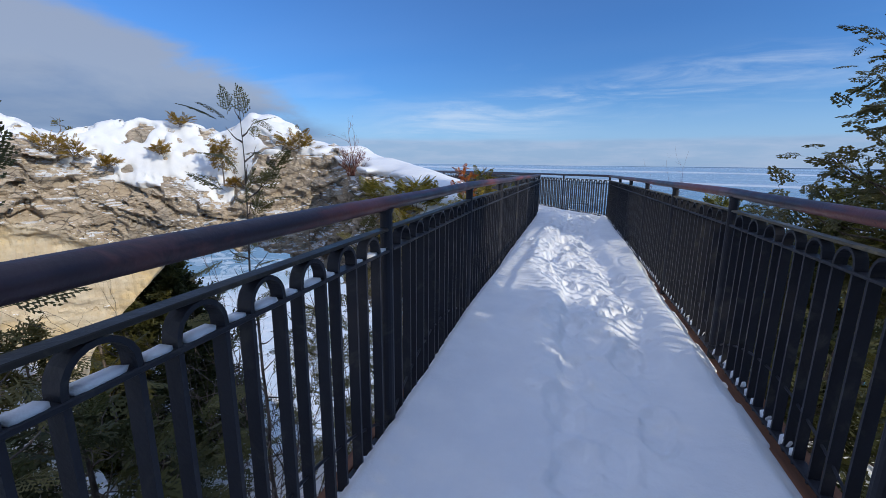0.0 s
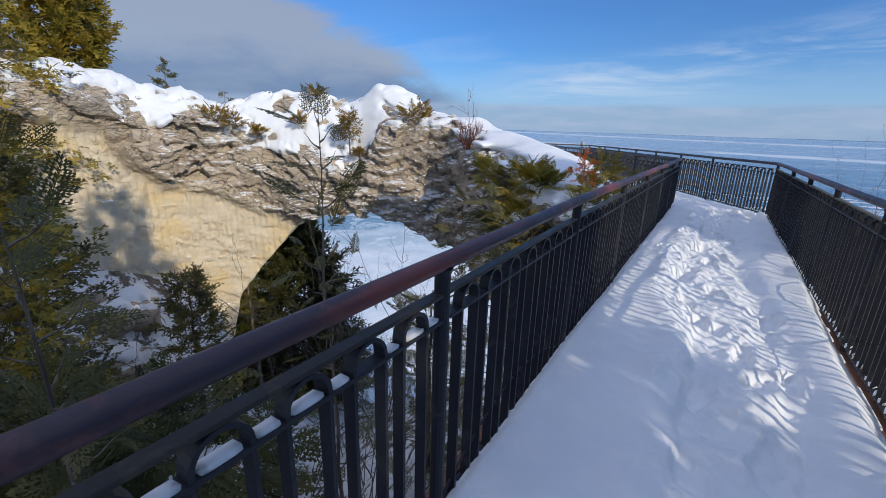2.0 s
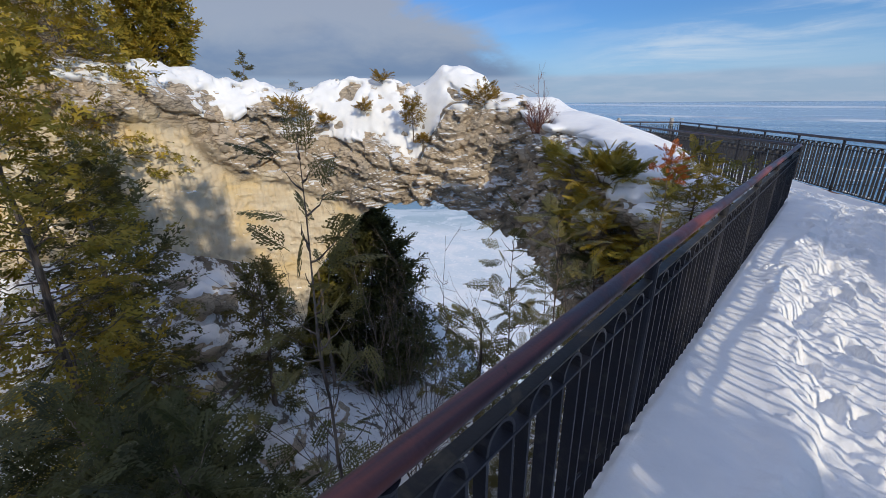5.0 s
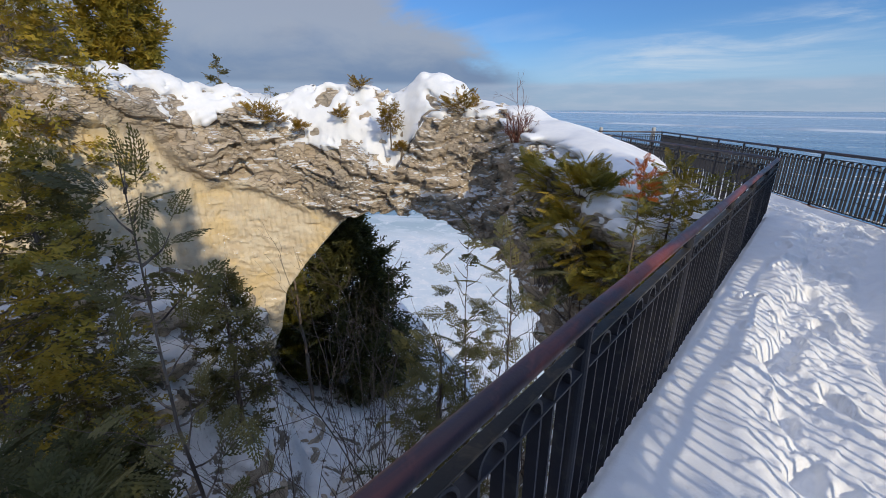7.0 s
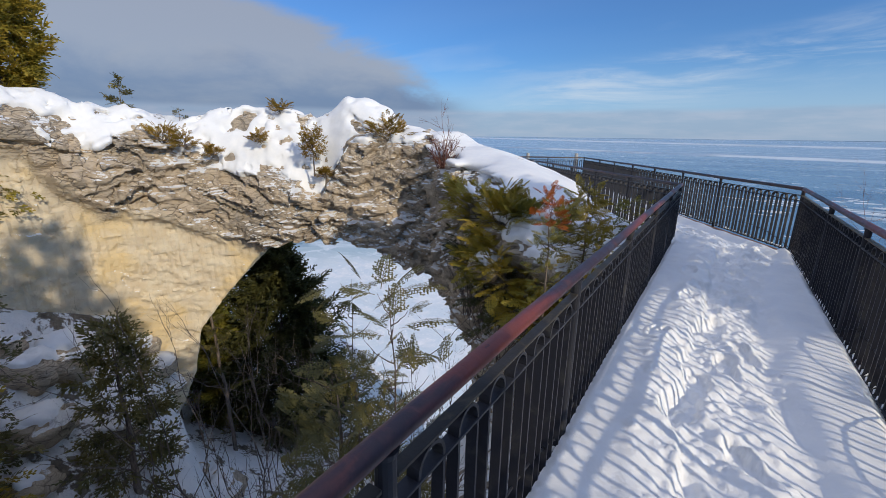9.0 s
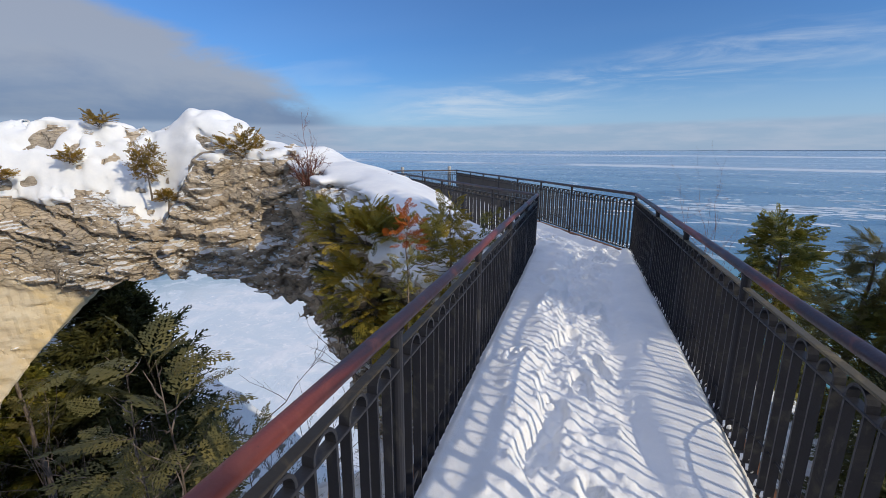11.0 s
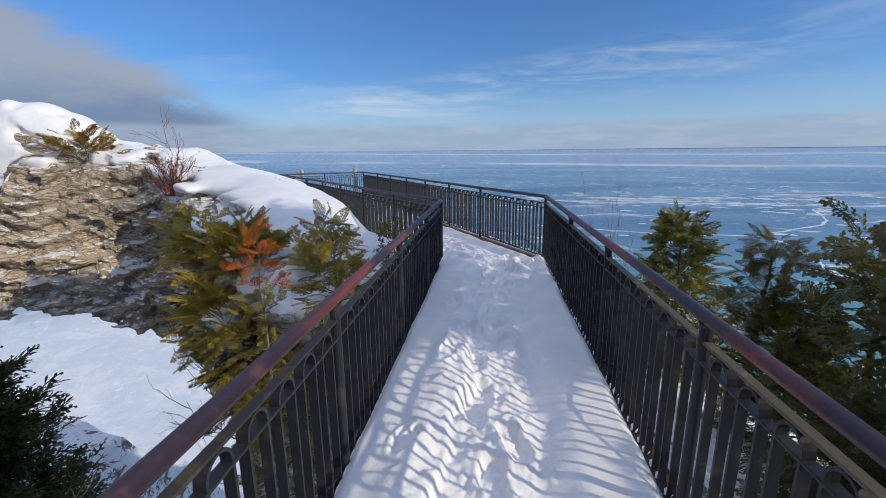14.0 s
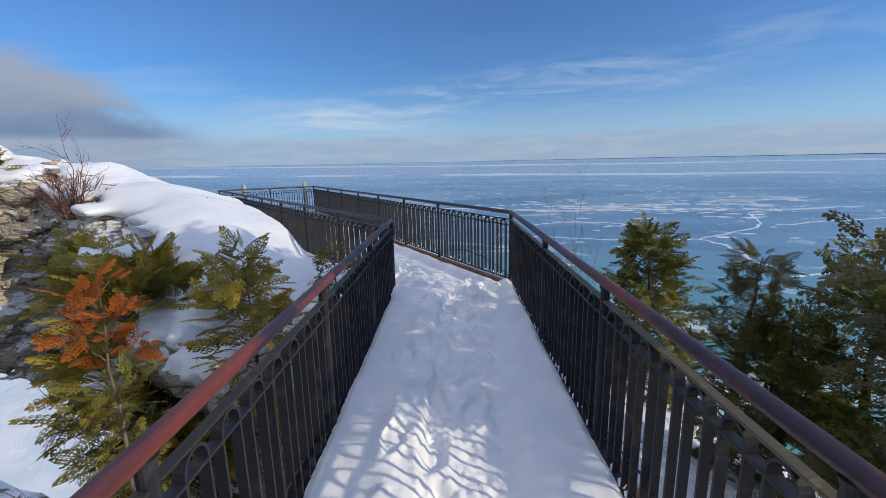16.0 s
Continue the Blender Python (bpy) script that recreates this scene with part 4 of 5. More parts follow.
for i in range(46):
    t = i / 46
    q = (c0 * 0.45 + c1 * 0.55) * (1 - t) + (e0 * 0.5 + e1 * 0.5) * t
    more.append((q[0] + rng.normal(0, 0.2), q[1] + rng.normal(0, 0.1), 0.75 + rng.normal(0, 0.3), rng.uniform(0.03, 0.08), rng.uniform(0.9, 1.2)))
Z = press(X, Y, snow_top(X, Y, U * 1.7, 0.92 + 0.12 * np.sin(V * 6), 6 + V * 8), prints[-14:] + more)
Z = 0.012 + (Z - 0.012) * smooth01(U, 1.0, 0.93) * smooth01(U, 0.0, 0.02) - 0.12 * smooth01(V, 0.010, 0.0)
snow2 = mesh_object("deck_snow", np.stack([X, Y, np.maximum(Z, -0.12 * (V < 0.01)) + deck_fall(Y)], -1).reshape(-1, 3), grid_faces(100, 380), SNOW, smooth=True)
tagged(snow2, "trodden white snow on the lookout end of the deck", "snow", kind="stuff")


# ---- railings ----
Z_HAND, Z_TOP, Z_LOW, Z_FOOT = 1.052, 0.950, 0.862, 0.055
HOOP_W, HOOP_PITCH = 0.112, 0.1975


def hoop_mesh():
    """Two flat bars joined by a round bend at the top, in the plane of y and z, standing on the foot bar."""
    r = HOOP_W / 2
    ang = np.linspace(0, np.pi, 11)
    mid = [(-r, Z_FOOT - 0.02)] + [(-r * math.cos(a), Z_TOP - 0.012 - r * 1.05 + r * 1.05 * math.sin(a)) for a in ang] + [(r, Z_FOOT - 0.02)]
    mid = np.array(mid)
    t = np.gradient(mid, axis=0)
    t[0], t[-1] = (0, 1), (0, -1)
    t /= np.linalg.norm(t, axis=1)[:, None]
    nn = np.stack([-t[:, 1], t[:, 0]], 1)
    hw, ht = 0.0195, 0.0055
    verts = []
    for p, q in zip(mid, nn):
        for sx, st in ((-1, -1), (1, -1), (1, 1), (-1, 1)):
            verts.append((sx * hw, p[0] + q[0] * st * ht, p[1] + q[1] * st * ht))
    faces = [(i * 4 + j, i * 4 + (j + 1) % 4, i * 4 + 4 + (j + 1) % 4, i * 4 + 4 + j) for i in range(len(mid) - 1) for j in range(4)]
    faces += [(3, 2, 1, 0), tuple(len(verts) - 4 + j for j in range(4))]
    me = bpy.data.meshes.new("baluster")
    me.from_pydata(verts, [], faces)
    bm = bmesh.new()
    bm.from_mesh(me)
    bmesh.ops.recalc_face_normals(bm, faces=bm.faces)
    bm.to_mesh(me)
    bm.free()
    me.materials.append(BLACK)
    return me


def round_mesh(name, r1, r2, z0, z1):
    bm = bmesh.new()
    bmesh.ops.create_cone(bm, cap_ends=True, segments=14, radius1=r1, radius2=r2, depth=z1 - z0, matrix=Matrix.Translation((0, 0, (z0 + z1) / 2)))
    me = bpy.data.meshes.new(name)
    bm.to_mesh(me)
    bm.free()
    me.materials.append(BLACK)
    return me


HOOP, POST = hoop_mesh(), round_mesh("post", 0.026, 0.026, 0.0, 1.03)
COLLAR, SADDLE = round_mesh("base_collar", 0.036, 0.030, 0.06, 0.09), round_mesh("saddle", 0.027, 0.034, 1.012, 1.032)
snow_bits = []


def railing(p0, p1, posts, label, first=True, last=True, flat=None, dull=False):
    """A railing from p0 to p1 in the plan; posts: metres from p0."""
    p0, p1 = Vector((*p0, float(deck_fall(p0[1])))), Vector((*p1, float(deck_fall(p1[1]))))
    way = (p1 - p0).normalized()
    turn, tilt = math.atan2(-way.x, way.y), math.asin(way.z)
    length = (p1 - p0).length
    rail = thing("railing", label, "railing", "lookout railings", at=p0)
    rail.rotation_euler = (tilt, 0, turn)

    def bars(name, lo, hi, bev, mat, text=""):
        bm = bmesh.new()
        box(bm, lo, hi, bev)
        return part(name, bm, mat, rail, text)

    pts = [(0, y, Z_HAND + 0.002 * math.sin(y * 2.1)) for y in np.linspace(-0.02, length + 0.02, max(8, int(length * 6)))]
    v, f = sweep(pts, 0.031, 16)
    v[:, 2] = Z_HAND + (v[:, 2] - Z_HAND) * 0.92
    me_ob = mesh_object("handrail", v, f, RAILDARK if dull else RAILTOP, None, "round handrail with dull dark paint" if dull else "round handrail, worn black paint with red wear and glints", True)
    me_ob.parent = rail
    for a, b in zip(posts[:-1], posts[1:]):
        bars("top_bar", (-0.020, a + 0.02, Z_TOP - 0.007), (0.020, b - 0.02, Z_TOP + 0.005), 0.002, BAR_BROWN if flat is None else flat, "flat bar under the handrail")
        bars("lower_bar", (-0.0225, a + 0.02, Z_LOW - 0.006), (0.0225, b - 0.02, Z_LOW + 0.006), 0.002, BLACK)
        bars("foot_bar", (-0.0235, a + 0.02, Z_FOOT - 0.008), (0.0235, b - 0.02, Z_FOOT + 0.006), 0.002, BLACK)
        n = max(1, int(round((b - a - 0.09) / HOOP_PITCH)))
        pitch = (b - a) / n if n < 7 else (b - a - 0.13) / n
        start = (a + b) / 2 - pitch * (n - 1) / 2
        arc = [(0.0, a + 0.03 + (b - a - 0.06) * t, Z_FOOT + 0.03 + 0.20 * math.sin(math.pi * t) ** 0.8) for t in np.linspace(0, 1, 15)]
        v, f = sweep(arc, 0.006, 6)
        curved = mesh_object("curved_rod", v, f, BLACK, None, "", True)
        curved.parent = rail
        for i in range(n):
            hoop = new("baluster", HOOP)
            hoop.parent = rail
            hoop.location = (0, start + i * pitch, 0)
            for dy in (-HOOP_W / 2, HOOP_W / 2):
                snow_bits.append((p0 + way * (start + i * pitch + dy + 0.02), "foot", way))
            snow_bits.append((p0 + way * (start + i * pitch), "low", way))
            snow_bits.append((p0 + way * (start + (i + 0.5) * pitch), "gap", way))
    for i, y in enumerate(posts):
        if (i == 0 and not first) or (i == len(posts) - 1 and not last):
            continue
        post = new("post", POST)
        post.parent = rail
        post.location = (0, y, 0)
        for name, me in (("base_collar", COLLAR), ("saddle", SADDLE)):
            ring = new(name, me)
            ring.parent = post
    return rail


LEFT_SPLIT, RIGHT_SPLIT = 4.07, 3.97
railing((0.0, DECK_START), (0.0, LEFT_SPLIT), [0.0] + [2.62 + 1.45 * k - DECK_START for k in (-2, -1, 0, 1)], "black metal railing with hooped balusters above the ravine", last=False)
railing((0.0, LEFT_SPLIT), CORNER, [1.464 * k for k in range(6)], "black metal railing with hooped balusters above the ravine")
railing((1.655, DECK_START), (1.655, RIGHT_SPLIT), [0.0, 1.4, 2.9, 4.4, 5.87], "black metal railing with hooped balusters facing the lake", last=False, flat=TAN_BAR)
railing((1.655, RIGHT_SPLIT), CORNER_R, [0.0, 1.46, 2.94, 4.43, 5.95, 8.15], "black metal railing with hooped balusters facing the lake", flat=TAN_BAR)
end_len = math.dist(INNER_END, OUTER_END)
railing(CORNER_R, OUTER_END, [0.0, 2.16, 3.70, 5.26, 6.82, 8.47, 10.12, 12.33], "black metal railing round the outer side of the lookout", first=False, dull=True)
railing(CORNER, INNER_END, [0.0, 1.62, 3.14, 4.62, 6.10, 7.77, 9.43, 11.57], "black metal railing along the inner side of the lookout", first=False, dull=True)
railing(INNER_END, OUTER_END, [end_len / 2 * k for k in range(3)], "short black metal railing closing the lookout end", first=False, last=False, dull=True)


def clump_mesh():
    bm = bmesh.new()
    bmesh.ops.create_icosphere(bm, subdivisions=1, radius=1.0)
    v = np.array([x.co[:] for x in bm.verts])
    f = np.array([[x.index for x in p.verts] for p in bm.faces])
    bm.free()
    return v, f


CV, CF = clump_mesh()


def joined_clumps(name, label, places, mat, category="snow"):
    """places: centre, half sizes along the three axes of the turn, turn."""
    vs, fs = [], []
    for i, (c, size, turn) in enumerate(places):
        shape = np.sign(CV) * np.abs(CV) ** 0.45 if size[2] < 0.012 else CV
        v = shape * np.array(size) * (1 + 0.22 * (rng.random((len(CV), 1)) - 0.5))
        co, si = math.cos(turn), math.sin(turn)
        v = np.stack([v[:, 0] * co - v[:, 1] * si, v[:, 0] * si + v[:, 1] * co, v[:, 2]], -1) + np.array(c)
        vs.append(v)
        fs.append(CF + i * len(CV))
    ob = mesh_object(name, np.concatenate(vs), np.concatenate(fs), mat, smooth=True)
    return tagged(ob, label, category, kind="stuff")


places = []
for p, kind, way in snow_bits:
    turn = math.atan2(-way.x, way.y)
    if kind == "foot" and rng.random() < 0.85:
        places.append(((p.x, p.y, p.z + Z_FOOT + 0.016), (0.028, rng.uniform(0.020, 0.036), rng.uniform(0.020, 0.042)), turn))
    strip = 0.85 if way.y > 0.99 and p.x < 0.5 and p.y < 2.7 else 0.015
    if kind == "low" and rng.random() < strip:
        places.append(((p.x, p.y, p.z + Z_LOW + 0.008), (0.019, rng.uniform(0.040, 0.050), rng.uniform(0.005, 0.010)), turn))
    if kind == "gap" and rng.random() < strip:
        places.append(((p.x, p.y, p.z + Z_LOW + 0.008), (0.018, rng.uniform(0.026, 0.036), rng.uniform(0.004, 0.009)), turn))
joined_clumps("railing_snow", "small lumps of snow caught on the railing bars", places, SNOW)


# ---- posts beyond the lookout ----
def wooden_post(x, y, z0, z1, r, label):
    ob = thing("wooden_post", label, "post", "bleached wooden posts", at=(x, y, z0))
    v, f = sweep([(x, y, z0), (x + 0.01, y, (z0 + z1) / 2), (x, y, z1 - 0.02), (x, y, z1)], [r, r * 0.97, r * 0.95, r * 0.8], 12)
    mesh_object("shaft", v, f, GREYWOOD, ob, smooth=True)
    bm = bmesh.new()
    bmesh.ops.create_cone(bm, cap_ends=True, segments=12, radius1=r * 0.85, radius2=r * 0.6, depth=0.02, matrix=Matrix.Translation((0, 0, z1 - z0 + 0.008)))
    part("cap", bm, GREYWOOD, ob)


wooden_post(-6.75, 21.2, ground_at(-6.75, 21.2), 0.945, 0.075, "bleached grey wooden post beyond the lookout rail")
wooden_post(-5.05, 22.7, ground_at(-5.05, 22.7), 0.935, 0.085, "taller bleached grey wooden post beyond the lookout rail")


def sign_block(x, y, z):
    """A low brown marker of two boards on a post, beyond the snow mound."""
    g = ground_at(x, y)
    ob = thing("marker_post", "brown wooden marker post standing past the snow mound", "post", at=(x, y, g))
    bm = bmesh.new()
    box(bm, (-0.05, -0.05, 0.0), (0.05, 0.05, z - g), 0.006)
    part("post", bm, SIGNRED, ob)
    bm = bmesh.new()
    box(bm, (-0.04, -0.10, z - g - 0.30), (0.20, -0.054, z - g - 0.02), 0.006)
    part("board", bm, SIGNRED, ob, "reddish brown marker board")


sign_block(-4.23, 14.33, 1.09)


def boulder(x, y, z, size, seed, flat=0.6, cap=0.45):
    """A rough block of limestone with snow on its top."""
    g = np.random.default_rng(seed)
    bm = bmesh.new()
    bmesh.ops.create_icosphere(bm, subdivisions=4, radius=1.0)
    v = np.array([k.co[:] for k in bm.verts])
    f = np.array([[k.index for k in q.verts] for q in bm.faces])
    bm.free()
    r = 1 + 0.9 * (fbm(v * 1.1 + seed, 4, seed) - 0.5) + 0.25 * (fbm(v * 4 + seed, 3, seed + 1) - 0.5)
    v = v * r[:, None] * np.array([size * g.uniform(0.8, 1.2), size * g.uniform(0.8, 1.2), size * flat])
    unit = v / np.linalg.norm(v, axis=1)[:, None]
    ob = thing("boulder", "rough limestone boulder topped with snow on the slope", "boulder", "fallen boulders", at=(x, y, z))
    mesh_object("stone", v + np.array([x, y, z]), f, ROCK, ob, smooth=True)
    lie = smooth01(unit[:, 2] + 0.9 * (fbm(unit * 2.2 + seed, 3, seed + 3) - 0.5), cap, cap + 0.3)
    over = v + unit * (-0.06 + 0.09 * lie)[:, None] + np.array([0, 0, 0.07]) * lie[:, None]
    mesh_object("snow_cap", over + np.array([x, y, z]), f, SNOW, ob, "smooth cap of snow", smooth=True)
    return ob


for i, (x, y, z, size) in enumerate(((-2.10, 10.30, -0.22, 0.55), (-1.65, 9.85, -0.34, 0.42), (-1.2, 9.75, -0.35, 0.42), (-2.75, 10.0, -0.65, 0.40))):
    boulder(x, y, z, size, 300 + i, 0.6, 0.1)
scree = np.random.default_rng(11)
for i in range(34):
    x, y = scree.uniform(-13.8, -7.0), scree.uniform(2.5, 9.0)
    size = scree.uniform(0.25, 0.75)
    boulder(x, y, ground_at(x, y) + 0.05 * size, size, 320 + i, scree.uniform(0.5, 0.8))
boulder(-17.6, 3.4, 3.0, 1.9, 390, 1.0)


# ---- plants ----
def spray_template(lobes, slim=1.0, fine=True, seed=1):
    """A flat open cedar spray along +x: alternate slim lobes, longest near the base, each forked again."""
    g = np.random.default_rng(seed)
    quads = []

    def kite(x, y, ang, length, wide):
        c, s = math.cos(ang), math.sin(ang)
        pts = [(0, 0), (0.6 * length, -wide), (length, 0), (0.6 * length, wide)]
        quads.append([(x + a * c - b * s, y + a * s + b * c, -0.25 * (x + a * c) ** 2) for a, b in pts])

    kite(0.0, 0.0, 0.0, 1.0, 0.020 * slim)
    for i in range(lobes):
        u = i / max(1, lobes - 1)
        x = 0.12 + 0.74 * u
        sgn = -1 if i % 2 else 1
        size = (0.62 - 0.40 * u) * g.uniform(0.8, 1.15)
        ang = sgn * (0.72 - 0.22 * u) * g.uniform(0.85, 1.15)
        kite(x, 0.0, ang, size, 0.026 * slim)
        if fine:
            for q, w, turn in ((0.30, 0.48, -0.62), (0.48, 0.42, 0.60), (0.66, 0.36, -0.58)):
                kite(x + q * size * math.cos(ang), q * size * math.sin(ang), ang + sgn * turn, size * w, 0.024 * slim)
    return np.array(quads)


def frond_template(shoots, seed, slim=1.0, tip=0.115):
    """A drooping flat frond along +x: a stalk and side shoots that carry short alternate leaf tips."""
    g = np.random.default_rng(seed)
    quads = []

    def lay(x, y, ang, pts):
        c, s = math.cos(ang), math.sin(ang)
        quads.append([(x + a * c - b * s, y + a * s + b * c, -0.30 * (x + a * c) ** 2 - 0.35 * abs(y + a * s + b * c) ** 1.5) for a, b in pts])

    def stalk(x, y, ang, length, wide):
        lay(x, y, ang, [(0, -wide), (length, -0.4 * wide), (length, 0.4 * wide), (0, wide)])

    stalk(0.0, 0.0, 0.0, 0.97, 0.010)
    for i in range(shoots):
        u = (i + 0.5) / shoots
        x = 0.10 + 0.86 * u
        sgn = -1 if i % 2 else 1
        size = (0.44 - 0.30 * u) * g.uniform(0.7, 1.15) * min(1.0, 0.6 + 2.5 * u)
        ang = sgn * (0.85 - 0.35 * u) * g.uniform(0.85, 1.12)
        stalk(x, 0.0, ang, size, 0.008 * slim)
        tips = max(3, int(1.95 * size / tip))
        for k in range(tips):
            q = (k + 0.8) / tips
            side = -1 if k % 2 else 1
            length, wide = tip * (1.35 - 0.6 * q) * g.uniform(0.75, 1.2), 0.20 * tip * slim
            lay(x + q * size * math.cos(ang), q * size * math.sin(ang), ang + side * g.uniform(0.35, 0.7), [(-0.15 * length, 0), (0.38 * length, -wide), (length, 0), (0.38 * length, wide)])
    return np.array(quads)


FROND_FINE, FROND, FROND_WIDE = frond_template(16, 5, 1.25, 0.095), frond_template(14, 5, 1.5), frond_template(9, 6, 2.0, 0.14)
SPRAY_MID, SPRAY_FEW = spray_template(5, 2.4), spray_template(4, 3.6, False)


def foliage(name, pos, direction, normal, size, tint, template, mat, parent, label=""):
    direction = direction / (np.linalg.norm(direction, axis=1)[:, None] + 1e-9)
    side = np.cross(normal, direction)
    side /= np.linalg.norm(side, axis=1)[:, None] + 1e-9
    up = np.cross(direction, side)
    t = template.reshape(-1, 3)
    v = pos[:, None] + size[:, None, None] * (t[None, :, 0:1] * direction[:, None] + t[None, :, 1:2] * side[:, None] + t[None, :, 2:3] * up[:, None])
    n, m = len(pos), len(t)
    faces = np.arange(n * m).reshape(-1, 4)
    ob = mesh_object(name, v.reshape(-1, 3), faces, mat, parent, label)
    a = ob.data.attributes.new("tint", "FLOAT", "POINT")
    a.data.foreach_set("value", np.repeat(tint, m).astype(np.float32))
    return ob


def cedar(name, label, x, y, top, r, seed, base=None, limbs=46, twigs=7, sprays=4, size=0.20, template=None, mat=None, shape=0.75, low=0.10, lean=(0, 0), trunk=0.09, upturn=0.25, only=None, group="cedars", category="tree", full=1.0, extra=()):
    """An arborvitae: tapered trunk, limbs and flat sprays of scale leaves."""
    g = np.random.default_rng(seed)
    template = SPRAY_MID if template is None else template
    mat = CEDAR if mat is None else mat
    base = ground_at(x, y) - 0.25 if base is None else base
    height = top - base
    ob = thing(name, label, category, group, at=(x, y, base))
    zs = np.linspace(0, 1, 14)
    wob = np.stack([np.cumsum(g.normal(0, 0.012, 14)), np.cumsum(g.normal(0, 0.012, 14))], 1) * height * 0.35
    stem = np.stack([x + wob[:, 0] + lean[0] * zs, y + wob[:, 1] + lean[1] * zs, base + height * zs], 1)
    tv, tf = sweep(stem, trunk * (1 - zs * 0.93), 8)
    LV, LF, off = [], [], 0
    P, D, S, T = [], [], [], []
    for i in range(limbs + len(extra)):
        u = low + (0.985 - low) * ((i + g.random()) / limbs) ** 0.9
        root = np.array([np.interp(u, zs, stem[:, k]) for k in range(3)])
        az = i * 2.39996 + g.normal(0, 0.35)
        reach = r * (1 - u) ** shape * g.uniform(0.65, 1.15) * min(1.0, 0.55 + (u - low) * 2.2) + 0.05
        if i >= limbs:
            u, az, reach = extra[i - limbs]
            root = np.array([np.interp(u, zs, stem[:, c]) for c in range(3)])
        k = np.linspace(0, 1, 6)
        rise = (0.10 + 0.5 * u) * k - (0.55 * (1 - u)) * k ** 1.5 + upturn * k ** 3
        pts = root + np.stack([np.cos(az) * reach * k, np.sin(az) * reach * k, reach * rise], 1)
        pts[1:-1] += g.normal(0, 0.03 * reach, (4, 3))
        lv, lf = sweep(pts, max(0.006, trunk * 0.28 * (1 - u) + 0.004) * (1 - 0.8 * k), 4)
        LV.append(lv)
        LF.append(lf + off)
        off += len(lv)
        nt = max(2, int(twigs * full * (0.45 + 0.8 * reach / max(r, 0.01))))
        for j in range(nt):
            q = 0.22 + 0.78 * (j + g.random()) / nt
            at = np.array([np.interp(q, k, pts[:, c]) for c in range(3)])
            out = pts[min(5, int(q * 5) + 1)] - pts[int(q * 5) if q < 1 else 4]
            out = out / (np.linalg.norm(out) + 1e-9)
            sgn = -1 if j % 2 else 1
            sw = sgn * g.uniform(0.3, 1.1) * (1 - 0.6 * q)
            d = np.array([out[0] * math.cos(sw) - out[1] * math.sin(sw), out[0] * math.sin(sw) + out[1] * math.cos(sw), out[2] - 0.12 + g.normal(0, 0.22)])
            tl = reach * 0.32 * g.uniform(0.5, 1.2) + size * 0.4
            for m in range(sprays):
                w = (m + g.random()) / sprays
                P.append(at + d * tl * w + g.normal(0, 0.03, 3))
                dd = d + g.normal(0, 0.38, 3)
                D.append(dd)
                S.append(size * g.uniform(0.65, 1.25))
                T.append(np.clip(g.normal(0.45, 0.28), 0, 1))
    mesh_object("trunk", tv, tf, BARK, ob, smooth=True)
    tagged(mesh_object("branchwork", np.concatenate(LV), np.concatenate(LF), BARK, ob, smooth=True), kind="stuff")
    P, D, S, T = np.array(P), np.array(D), np.array(S), np.array(T)
    N = np.stack([g.normal(0, 0.55, len(P)), g.normal(0, 0.55, len(P)), np.ones(len(P))], 1)
    if only is None:
        foliage("foliage", P, D, N, S, T, template, mat, ob)
    else:
        z0, z1, other, text = only
        dead = (P[:, 2] > z0) & (P[:, 2] < z1)
        foliage("foliage", P[~dead], D[~dead], N[~dead], S[~dead], T[~dead], template, mat, ob)
        foliage("dead_foliage", P[dead], D[dead], N[dead], S[dead], T[dead], template, other, ob, text)
    return ob


